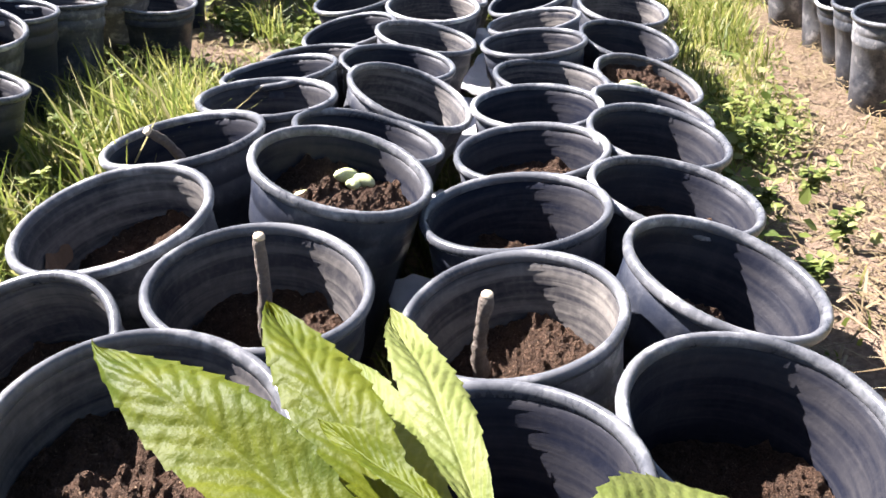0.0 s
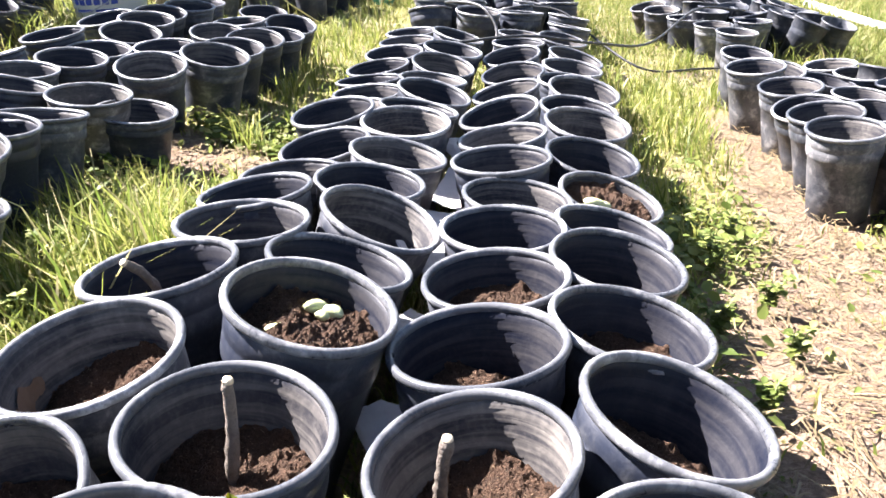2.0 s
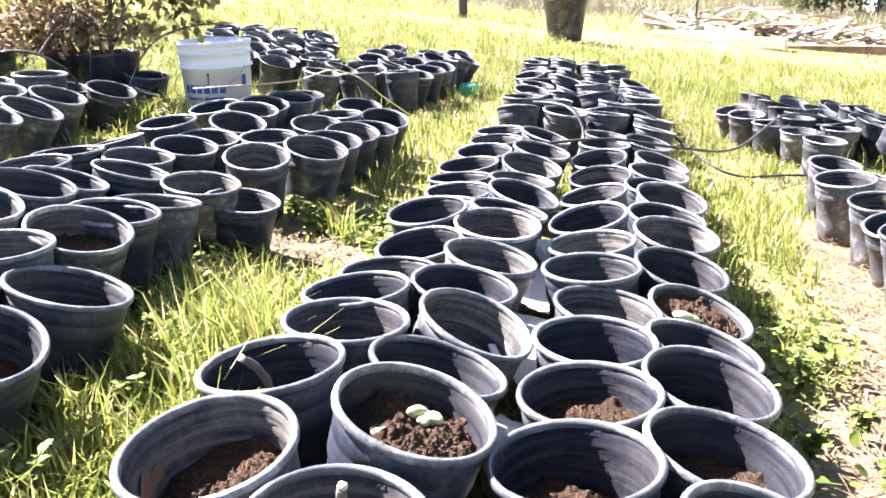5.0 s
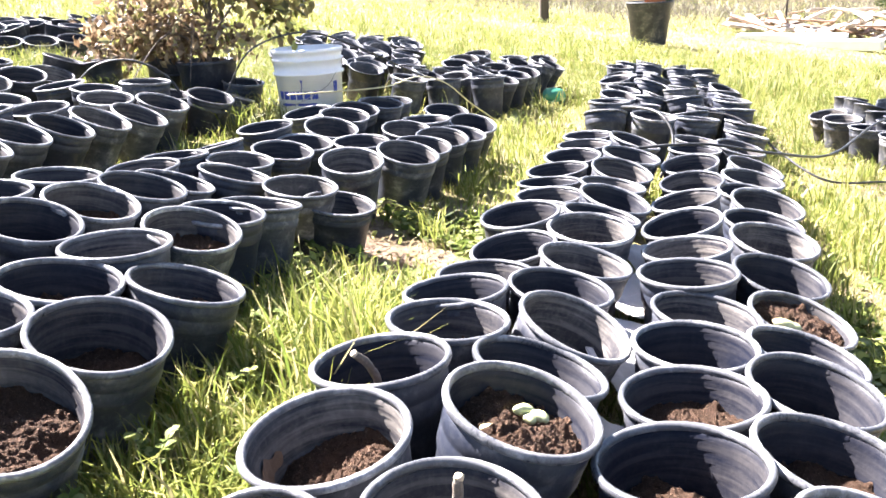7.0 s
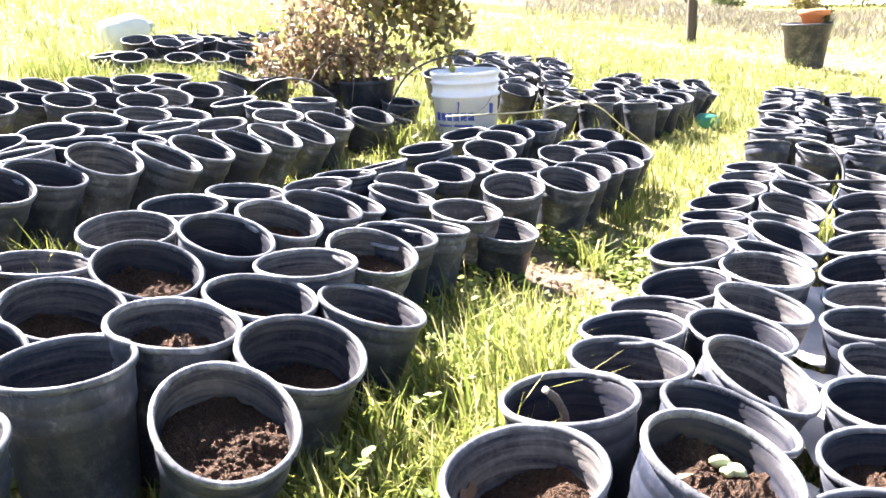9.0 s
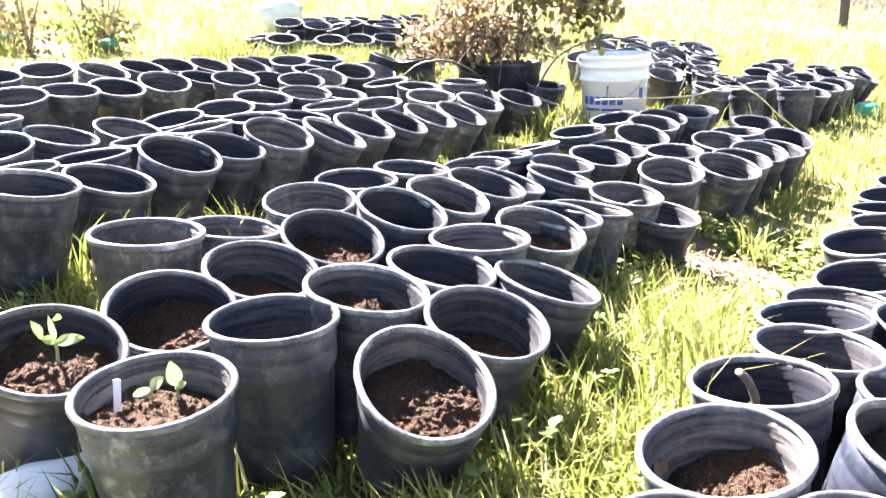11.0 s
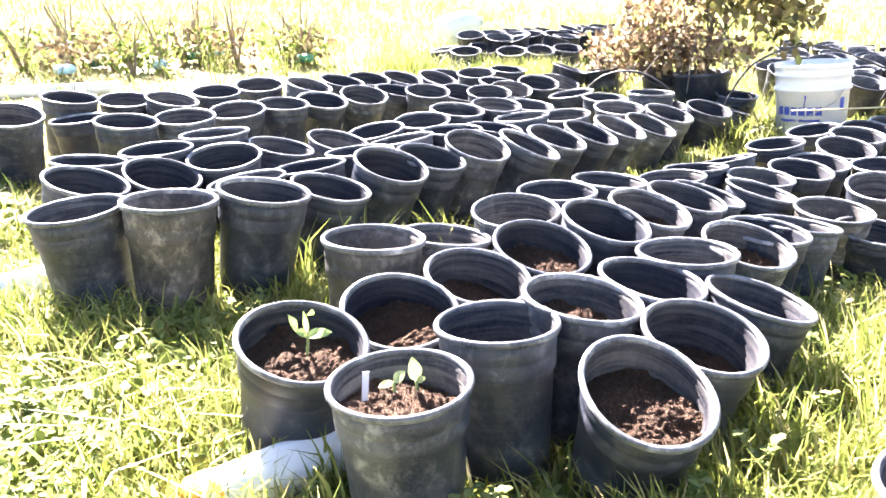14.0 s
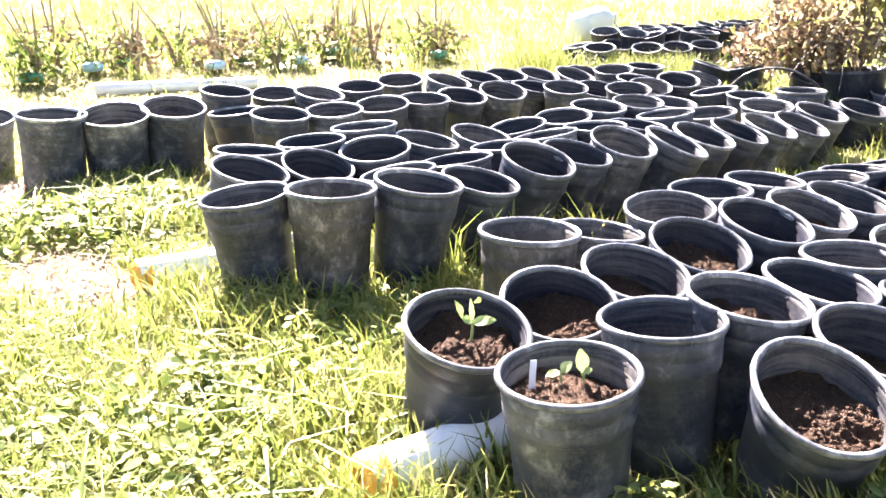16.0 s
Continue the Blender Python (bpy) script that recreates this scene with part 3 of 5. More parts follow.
# ---- ground ----
def trodden(p):
    """Bare, trodden ground: patches in the path on either side of the middle bed."""
    spots = ((0.60, 0.55, 0.24, 0.40), (0.66, 0.95, 0.22, 0.40), (0.70, 1.28, 0.17, 0.30), (0.86, 0.95, 0.33, 0.62), (0.78, 0.35, 0.40, 0.45), (1.05, 1.25, 0.30, 0.30), (0.82, 1.45, 0.14, 0.34), (1.0, 2.1, 0.15, 0.35), (0.93, 1.75, 0.14, 0.20),
             (-0.50, 2.02, 0.14, 0.16), (-0.58, 1.74, 0.10, 0.16), (-0.66, 2.15, 0.10, 0.16), (-1.08, 0.28, 0.10, 0.18), (-2.20, 0.26, 0.24, 0.15), (-2.02, 0.42, 0.09, 0.16), (-2.92, 0.34, 0.22, 0.12), (1.1, 2.6, 0.16, 0.5))
    f = np.zeros(len(p))
    for x, y, a, b in spots:
        f = np.maximum(f, np.exp(-(((p[:, 0] - x) / a) ** 2 + ((p[:, 1] - y) / b) ** 2) ** 1.5))
    return f


def ground_sheet():
    n = 230
    u = np.linspace(-1, 1, n)
    line = np.sinh(u * 7.2) / np.sinh(7.2) * 420.0
    verts = []
    for b in line:
        for a in line:
            x, y = a - 0.6, b + 1.6
            near = math.exp(-((x * x + y * y) / 90.0))
            z = rise(x, y) + near * 0.012 * (noise.noise((x * 2.2, y * 2.2, 0.3)) + 0.5 * noise.noise((x * 7, y * 7, 2.1))) - 0.004
            z += float(bank(x, y))
            verts.append((x, y, z))
    faces = [(j * n + i, j * n + i + 1, (j + 1) * n + i + 1, (j + 1) * n + i) for j in range(n - 1) for i in range(n - 1)]
    me = mesh_of("ground", verts, faces, GROUND)
    bare = me.attributes.new("bare", "FLOAT", "POINT")
    bare.data.foreach_set("value", trodden(np.array(verts)[:, :2]))
    solo("ground", me, SLOPE, "sloping nursery ground of brown soil, thatch and grass", "ground", kind="structure")


ground_sheet()

# ---- the pots ----
HEIGHT = 0.215
WALL = [(0.0, 0.0), (0.070, 0.0), (0.0745, 0.004), (0.0800, 0.08), (0.0850, 0.150), (0.0880, 0.1535), (0.0895, 0.158), (0.0903, 0.174), (0.0892, 0.1765), (0.0893, 0.1795), (0.0908, 0.182), (0.0925, 0.207),
        (0.0895, 0.2075), (0.0885, 0.199), (0.0863, 0.1965), (0.0870, 0.187), (0.0846, 0.1845), (0.0852, 0.174), (0.0828, 0.1710), (0.0832, 0.157), (0.0806, 0.1535), (0.0806, 0.136),
        (0.0785, 0.132), (0.0752, 0.06), (0.0715, 0.008), (0.0, 0.007)]
LIP = [(0.0890, 0.2065), (0.0935, 0.2045), (0.0975, 0.2060), (0.0988, 0.2095), (0.0982, 0.2130), (0.0955, 0.2150), (0.0920, 0.2148), (0.0895, 0.2120)]
STRAIGHT = [(r + (0.0885 - r) * 0.75 if 0.06 < r < 0.0885 and i < 12 else (r + 0.006 if r > 0.06 and zz < 0.15 else r), zz) for i, (r, zz) in enumerate(WALL)]
SHAPES = [(0.0, 0.0, 0.006), (0.018, 0.4, 0.008), (0.03, 1.3, 0.010), (0.012, 2.2, 0.012), (0.075, -0.6, 0.008), (0.04, 0.5, 0.016)]
MATS = {"black": POT, "tan": POT_TAN, "grey": POT_GREY}
BODIES, LIPS = {}, []
for i, (oval, turn, wob) in enumerate(SHAPES):
    v, f = lathe(STRAIGHT if i == 5 else WALL, 56, oval, turn, wob, seed=i)
    for key, mt in MATS.items():
        BODIES[i, key] = mesh_of("pot_body", v, f, mt)
        # inner faces get the darker plastic that carries the shade
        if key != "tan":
            BODIES[i, key].materials.append(SHADED_INSIDE)
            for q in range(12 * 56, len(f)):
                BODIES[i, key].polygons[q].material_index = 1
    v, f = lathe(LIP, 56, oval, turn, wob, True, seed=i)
    LIPS.append(mesh_of("pot_rim", v, f, GLINT_RIM))


def soil_disc(seed, n, clods):
    """Crumbly soil in a disc of radius 1: hollows, crumbs and a scatter of clods."""
    rng = np.random.RandomState(seed)
    off = Vector(rng.rand(3) * 50)
    tip = rng.uniform(-0.14, 0.14, 2)
    lumps = [(rng.uniform(-0.9, 0.9), rng.uniform(-0.9, 0.9), rng.uniform(0.03, 0.10)) for _ in range(clods)]
    verts = []
    for j in range(n + 1):
        for i in range(n + 1):
            a, b = 2 * i / n - 1, 2 * j / n - 1
            if 0 < i < n and 0 < j < n:
                a, b = a + rng.uniform(-0.55, 0.55) / n, b + rng.uniform(-0.55, 0.55) / n
            x, y = a * math.sqrt(1 - b * b / 2), b * math.sqrt(1 - a * a / 2)
            p = Vector((x, y, 0))
            z = 0.16 * noise.noise(p * 1.6 + off) + 0.10 * abs(noise.noise(p * 4.3 + off)) + 0.05 * noise.noise(p * 13 + off) + 0.025 * noise.noise(p * 30 + off)
            for lx, ly, lr in lumps:
                d = ((x - lx) ** 2 + (y - ly) ** 2) / (lr * lr)
                if d < 1:
                    z += 0.55 * lr * math.sqrt(1 - d)
            z += tip[0] * x + tip[1] * y - 0.06 * (x * x + y * y)
            verts.append((x, y, z))
    faces = [(j * (n + 1) + i, j * (n + 1) + i + 1, (j + 1) * (n + 1) + i + 1, (j + 1) * (n + 1) + i) for j in range(n) for i in range(n)]
    return mesh_of("soil", verts, faces, SOIL, n < 40)


SOILS = [soil_disc(s, 18, 8) for s in range(5)]
FINE_SOILS = [soil_disc(s + 9, 72, 70) for s in range(5)]


def inner_radius(z):
    return float(np.interp(z, [0.007, 0.06, 0.13, 0.16, 0.19], [0.0715, 0.0752, 0.0785, 0.0832, 0.0875]))


POT_LABELS = {
    "e": "empty black plastic nursery pot with a dusty, glint-pale rim", "s": "black plastic nursery pot part filled with dark soil",
    "v": "black plastic nursery pot filled with soil and sprouts", "k": "black plastic nursery pot holding soil and a cutting",
    "p": "dusty black nursery pot full of soil with seedlings", "o": "squeezed oval black nursery pot filled with brown soil",
    "w": "straight-walled black plastic pot with a bent rim", "f": "black plastic nursery pot nearly full of dark soil", "m": "black nursery pot with dried mud and dark soil", "t": "nursery pot with dried tan mud on its walls", "d": "dark empty upright black plastic nursery pot",
}
pot_rng = random.Random(7)
STANDS = []


def pot_pose(x, y, nx, ny, h, spin):
    up = Vector((nx, ny, 1)).normalized()
    turn = Vector((0, 0, 1)).rotation_difference(up).to_matrix().to_4x4()
    return SLOPE @ Matrix.Translation((x, y, 0)) @ turn @ pose(0, 0, 0, 0, 0, spin) @ Matrix.Diagonal((1, 1, h / HEIGHT, 1))


def nursery_pot(x, y, nx, ny, h, fill, group, soil=None, grey=False):
    shape = 5 if fill == "w" else 4 if fill == "o" else pot_rng.choice((0, 0, 1, 1, 2, 3))
    key = "tan" if fill == "t" else ("grey" if grey or pot_rng.random() < 0.22 else "black")
    spin = 0 if fill in "opkvmf" else pot_rng.uniform(0, 360)
    m = pot_pose(x, y, nx, ny, h, spin) @ (Matrix.Diagonal((1.1, 1.1, 1, 1)) if fill == "w" else Matrix())
    pot = thing("nursery_pot", m, POT_LABELS[fill], "plant pot", group)
    part("pot_body", BODIES[shape, key], pot)
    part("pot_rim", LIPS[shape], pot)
    level = soil if soil is not None else {"s": pot_rng.uniform(0.145, 0.172) if x < -0.5 else pot_rng.uniform(0.135, 0.165), "m": 0.15, "f": 0.18, "v": 0.186, "k": 0.146, "p": 0.178, "o": 0.172, "d": None, "t": None, "w": None,
                                         "e": pot_rng.choice((None, 0.03, 0.05, 0.07))}[fill]
    if level:
        r = inner_radius(level) + 0.001
        o = 1.06 if fill == "o" else 1.0
        part("soil", pot_rng.choice(FINE_SOILS if y < 1.55 and x > -1.5 and level > 0.08 else SOILS), pot, "", pose(0, 0, level, 0, 0, pot_rng.uniform(0, 360)) @ Matrix.Diagonal((r * o, r * (2 - o), r, 1)))
    if fill == "m":
        v, f, n = [], [], 14
        for i in range(n + 1):
            a = radians(158 + 44 * i / n)
            w = math.sin(math.pi * (i + 0.3) / (n + 0.6)) ** 0.6
            lo, hi = 0.166 - (0.012 + 0.003 * math.sin(i * 1.1)) * w, 0.168 + (0.010 + 0.004 * math.sin(i * 0.9 + 1)) * w
            for zz in (lo, (lo + hi) / 2, hi):
                r = inner_radius(zz) - 0.0035 + 0.0012 * math.sin(i * 2.3 + zz * 90)
                v.append((r * math.cos(a), r * math.sin(a), zz))
        for i in range(n):
            for k in range(2):
                f.append((3 * i + k, 3 * i + 3 + k, 3 * i + 4 + k, 3 * i + 1 + k))
        part("mud_patch", mesh_of("mud_patch", v, f, MUD), pot, "dried mud crust")
    STANDS.append((x, y))
    return m, level


HOLDERS = {}
for bed, group in ((MIDDLE, "pots of the middle bed"), (LEFT, "pots of the left bed"), (NEXT, "pots of the second left bed"), (FAR_LEFT, "pots of the far left bed"),
                   (JUG_SIDE, "pots beside the jug"), (RIGHT, "pots of the right bed"), (FAR_RIGHT, "pots of the far right bed")):
    for x, y, nx, ny, h, fill in bed:
        # right beds take the paler body, coloured as walls in sun
        m, level = nursery_pot(x, y, nx, ny, h, fill, group, grey=bed is RIGHT or bed is FAR_RIGHT)
        if fill in "vkp":
            HOLDERS.setdefault(fill, []).append((x, y, m, level))
# the pot of the loquat, and the packed block at the far end of the middle bed
LOQUAT_POT = nursery_pot(0.015, 0.165, 0.0, 0.0, 0.215, "s", "pots of the middle bed", 0.16)
nursery_pot(-0.700, 1.985, 0.03, -0.05, 0.145, "e", "pots of the left bed")
for i in range(11):
    for j in range(4):
        y = 3.72 + i * 0.27 + pot_rng.uniform(-0.05, 0.05)
        x = 0.02 + 0.04 * (y - 3.7) + (0, 0.16, 0.40, 0.57)[j] + pot_rng.uniform(-0.03, 0.03)
        nursery_pot(x, y, pot_rng.uniform(-0.35, 0.3), pot_rng.uniform(-0.2, 0.35), pot_rng.uniform(0.185, 0.235), "e", "pots of the middle bed", grey=i == 1)
for i in range(8):
    for j in range(3):
        y = 4.30 + i * 0.24 + pot_rng.uniform(-0.04, 0.04) + 0.10 * j
        x = -1.04 + 0.025 * i + j * 0.21 + pot_rng.uniform(-0.03, 0.03)
        nursery_pot(x, y, pot_rng.uniform(-0.2, 0.35), pot_rng.uniform(-0.3, 0.2), pot_rng.uniform(0.19, 0.23), "e", "pots of the left bed")


def pot_block(name, spots, label, seed):
    """Far pots, packed too densely to tell apart."""
    rng = random.Random(seed)
    wall = [(0.0, 0.002), (0.0775, 0.002), (0.0855, 0.155), (0.0895, 0.160), (0.0925, 0.205), (0.0985, 0.207), (0.0985, 0.213), (0.094, 0.215), (0.089, 0.211), (0.086, 0.15), (0.075, 0.03), (0.0, 0.028)]
    pieces = []
    for x, y in spots:
        v, f = lathe(wall, 18, rng.uniform(0, 0.03), rng.uniform(0, 3))
        up = Vector((rng.uniform(-0.25, 0.3), rng.uniform(-0.3, 0.2), 1)).normalized()
        m = Matrix.Translation((x, y, rise(x, y))) @ Vector((0, 0, 1)).rotation_difference(up).to_matrix().to_4x4()
        pieces.append(([m @ Vector(q) for q in v], f))
        STANDS.append((x, y))
    v, f = join(pieces)
    solo(name, mesh_of(name, v, f, POT_GREY), SLOPE, label, "plant pots", kind="stuff")


rb = random.Random(21)
pot_block("pot_block", [(-1.32 - 0.05 * i + 0.20 * j + rb.uniform(-0.04, 0.04), 4.45 + 0.21 * i + 0.1 * j + rb.uniform(-0.04, 0.04)) for i in range(11) for j in range(-2, 2) if not (i < 2 and j < 0)],
          "block of packed black nursery pots behind a bucket", 1)
pot_block("pot_block", [(-3.46 + 0.02 * i - 0.19 * j + rb.uniform(-0.03, 0.03), 4.52 + 0.21 * i - 0.05 * j + rb.uniform(-0.03, 0.03)) for i in range(9) for j in range(3)],
          "block of black nursery pots in tall grass", 2)
pot_block("pot_block", [(1.30 + 0.21 * j + rb.uniform(-0.04, 0.04), 4.55 + 0.2 * i + rb.uniform(-0.04, 0.04)) for i in range(6) for j in range(1, 5)],
          "block of grey sunlit-toned nursery pots in grass", 3)
pot_block("pot_block", [(1.50 + 0.2 * j + rb.uniform(-0.03, 0.03), 1.7 + 0.2 * i + rb.uniform(-0.03, 0.03)) for i in range(8) for j in range(1, 4)],
          "block of grey sunlit-toned nursery pots beside trampled grass", 4)
pot_block("pot_block", [(-3.35 + 0.2 * i + rb.uniform(-0.03, 0.03), 2.9 + 0.14 * i + 0.2 * j + rb.uniform(-0.03, 0.03)) for i in range(4, 7) for j in range(1)],
          "row of black nursery pots along the grass", 5)
STAND_XY = np.array(STANDS)

# ---- things in the pots ----
def wood_cutting(base, tip, sag, seed):
    rng = random.Random(seed)
    base, tip = Vector(base), Vector(tip)
    base -= (tip - base).normalized() * 0.025
    pts, radii = [], []
    for i in range(17):
        u = i / 16
        knot = 1 + 0.28 * (rng.random() < 0.25) + rng.uniform(-0.08, 0.08)
        pts.append(base.lerp(tip, u) + Vector(sag) * math.sin(math.pi * u) + Vector((rng.uniform(-1, 1), rng.uniform(-1, 1), 0)) * 0.0010)
        radii.append((0.0064 - 0.0012 * u) * knot)
    ob = thing("wood_cutting", SLOPE, "brown woody cutting stuck in the potting soil", "cutting", "cuttings")
    part("stem", mesh_of("stem", *tube(pts, radii, 12), BARK), ob)
    d = (pts[-1] - pts[-2]).normalized()
    part("cut_end", mesh_of("cut_end", *tube([pts[-1] - d * 0.002, pts[-1] + d * 0.0015], [radii[-1] * 1.06, radii[-1] * 0.96], 12), CUT_WOOD), ob, "pale cut end")


wood_cutting((0.040, 0.618, 0.165), (0.034, 0.606, 0.256), (-0.005, 0.0, 0.0), 1)
wood_cutting((-0.162, 0.648, 0.165), (-0.162, 0.644, 0.276), (0.003, 0.0, 0.0), 2)
wood_cutting((-0.318, 0.945, 0.175), (-0.344, 0.902, 0.258), (0.006, 0.004, 0.014), 3)


def leaf_grid(base, tip, width, up, fold=0.12, teeth=0, pucker=0.0, arch=0.0, nu=36, nv=10, waist=0.75, seed=0):
    """A leaf blade from base to tip, with its midrib, teeth and swollen fields between the veins."""
    base, tip, up = Vector(base), Vector(tip), Vector(up)
    ax = tip - base
    length = ax.length
    ax.normalize()
    side = ax.cross(up).normalized()
    nor = side.cross(ax).normalized()
    rng = random.Random(seed)
    verts, faces = [], []
    for i in range(nu + 1):
        u = i / nu
        w = width * 0.5 * (math.sin(math.pi * min(1, u ** waist)) ** 0.8 + 0.03 * (1 - u))
        if teeth:
            w *= 1 + 0.10 * ((1 - ((u * teeth) % 1.0)) ** 2) * (u > 0.22) * (u < 0.95)
        for j in range(2 * nv + 1):
            s = j / nv - 1
            cell = (u * 15 - abs(s) * 2.4) % 1.0
            puff = (4 * cell * (1 - cell)) ** 0.55 * min(1, abs(s) * 6) * (1 - abs(s) ** 4)
            h = fold * abs(s) * w + pucker * length * (puff - 0.5 + 0.35 * noise.noise((u * 9 + seed, s * 4, seed * 1.7)))
            h += arch * length * math.sin(math.pi * u) + 0.02 * length * math.sin(u * 9 + s * 2 + seed)
            verts.append(base + ax * (u * length) + side * (s * w) + nor * h)
    k = 2 * nv + 1
    for i in range(nu):
        for j in range(2 * nv):
            faces.append((i * k + j, i * k + j + 1, (i + 1) * k + j + 1, (i + 1) * k + j))
    return verts, faces


def loquat_plant():
    ob = thing("loquat_plant", SLOPE, "young loquat plant with large serrated yellow-green leaves", "plant")
    part("stem", mesh_of("stem", *tube(curve_through([(0.015, 0.165, 0.15), (0.012, 0.168, 0.25), (0.016, 0.172, 0.33), (0.01, 0.178, 0.395)]), 0.0045, 10), STEM), ob)
    for base, tip, w, up, fold, arch, seed in (
            ((0.000, 0.185, 0.400), (-0.148, 0.297, 0.413), 0.036, (0.1, -0.4, 1), 0.10, 0.03, 1),
            ((0.000, 0.190, 0.398), (-0.087, 0.340, 0.410), 0.031, (0.15, -0.6, 0.9), 0.22, 0.03, 2),
            ((0.016, 0.200, 0.405), (-0.032, 0.353, 0.400), 0.024, (0.15, -0.7, 0.7), 0.30, 0.05, 3),
            ((0.006, 0.200, 0.388), (-0.050, 0.348, 0.372), 0.028, (0.2, -0.6, 0.8), 0.25, 0.03, 4),
            ((0.010, 0.188, 0.425), (-0.050, 0.250, 0.420), 0.011, (0.6, -0.9, 1), 0.5, 0.06, 5),
            ((0.024, 0.190, 0.402), (0.111, 0.258, 0.384), 0.042, (0.1, 0.2, 1), 0.2, 0.12, 6)):
        part("leaf", mesh_of("leaf", *leaf_grid(base, tip, w, up, fold, 15, 0.0085, arch, 140, 16, 1.25, seed), LOQUAT if seed in (1, 2, 5) else LOQUAT_YOUNG), ob)


loquat_plant()


def sprout(m, level, leaves, stem, label, mat=None):
    ob = thing("seedling", m, label, "seedling", "seedlings")
    if stem:
        part("stem", mesh_of("stem", *tube(curve_through(stem, 5), 0.0022, 8), STEM), ob)
    for i, (b, t, w, up) in enumerate(leaves):
        part("seed_leaf", mesh_of("seed_leaf", *leaf_grid(b, t, w, up, 0.12, 0, 0.0, 0.06, 12, 5, 0.85, i), mat or SPROUT), ob)


def across(u, d):
    """A spot in a pot: u along the row's diagonal, d square to it."""
    return Vector((0.67 * u - 0.74 * d, 0.74 * u + 0.67 * d, 0))


(p1, p2) = sorted(HOLDERS["p"], key=lambda h: h[0])
z = p1[3]
fork = across(0.006, 0.012) + Vector((0, 0, z + 0.034))
up = Vector((0, 0, 1))
sprout(p1[2], z, [(fork, fork + across(-0.018, 0.0) + up * 0.008, 0.013, across(0.3, -0.5) + up), (fork + across(-0.015, 0) + up * 0.006, fork + across(-0.031, 0.002) + up * 0.034, 0.013, across(0.8, -0.6) + up * 0.5),
                  (fork, fork + across(0.036, -0.004) + up * 0.012, 0.017, across(-0.2, -0.5) + up), (fork + up * 0.004, fork + across(-0.009, 0.0) + up * 0.044, 0.008, across(0.1, -1.0) + up * 0.2),
                  (fork + up * 0.036, fork + across(0.003, -0.006) + up * 0.052, 0.011, across(0.3, -0.8) + up * 0.4)],
       [across(0.010, 0.012) + up * (z - 0.006), across(0.009, 0.012) + up * (z + 0.02), fork], "green squash seedling with two open seed leaves")
z = p2[3]
fork = across(-0.006, 0.034) + up * (z + 0.018)
sprout(p2[2], z, [(fork, fork + across(-0.022, -0.006) - up * 0.002, 0.012, across(0, -0.5) + up), (fork, fork + across(0.017, 0.002) + up * 0.012, 0.015, across(0, -0.7) + up)],
       [across(-0.006, 0.034) + up * (z - 0.006), fork], "small pale seedling with folded seed leaves", PALE_SPROUT)
fork = across(0.025, 0.034) + up * (z + 0.016)
sprout(p2[2], z, [(fork, fork + across(-0.004, 0.0) + up * 0.034, 0.019, across(0.1, -1) + up * 0.4), (fork, fork + across(0.012, -0.006) + up * 0.006, 0.010, across(0.1, -1) + up * 0.6)],
       [across(0.025, 0.034) + up * (z - 0.006), fork], "small pale seedling with an upright seed leaf", PALE_SPROUT)
tag_mesh = bm_mesh("plant_tag", board(0.009, 0.0015, 0.06, 0.0005), BUCKET_WHITE)
solo("plant_tag", tag_mesh, p2[2] @ Matrix.Translation(across(-0.046, 0.03) + up * (z + 0.008)) @ pose(0, 0, 0, -8, 6, 45), "white plastic plant tag pushed into the soil", "plant tag")


def sprout_bud(m, lumps, label):
    """Swollen seed leaves just pushing through the soil."""
    ob = thing("sprout", m, label, "sprout", "sprouts")
    for i, (x, y, z, rx, ry, rz, turn) in enumerate(lumps):
        v, f = lathe([(0.0, -1.0), (0.5, -0.85), (0.87, -0.45), (1.0, 0.0), (0.9, 0.42), (0.62, 0.76), (0.25, 0.96), (0.0, 1.0)], 20, 0.14, i, 0.10, seed=i + int(x * 900) % 7)
        part("bud", mesh_of("bud", v, f, BUD), ob, "", pose(x, y, z, 0, 0, turn) @ Matrix.Diagonal((rx, ry, rz, 1)))


v1, v2 = sorted(HOLDERS["v"], key=lambda h: h[1])
z = v1[3] + 0.001
sprout_bud(v1[2], [(0.004, 0.040, z + 0.003, 0.013, 0.009, 0.007, 20), (0.024, 0.037, z + 0.003, 0.014, 0.009, 0.006, -25), (0.014, 0.030, z, 0.009, 0.007, 0.005, 40)], "pale green sprout just breaking the soil")
sprout_bud(v1[2], [(-0.024, -0.020, z + 0.001, 0.017, 0.010, 0.006, 10), (-0.006, -0.023, z, 0.010, 0.008, 0.005, 0), (-0.018, -0.010, z, 0.011, 0.007, 0.005, -30)], "whitish sprout lump pushing out of the soil")
z = v2[3]
sprout_bud(v2[2], [(-0.026, 0.0, z + 0.006, 0.020, 0.012, 0.010, 8), (-0.004, 0.004, z + 0.004, 0.012, 0.009, 0.008, -20)], "pale yellowish sprout lump in crumbly soil")
sprout_bud(SLOPE @ pose(-0.225, 0.400, 0), [(-0.02, -0.03, 0.168, 0.016, 0.020, 0.010, 30)], "pale sprout lump in dark soil")


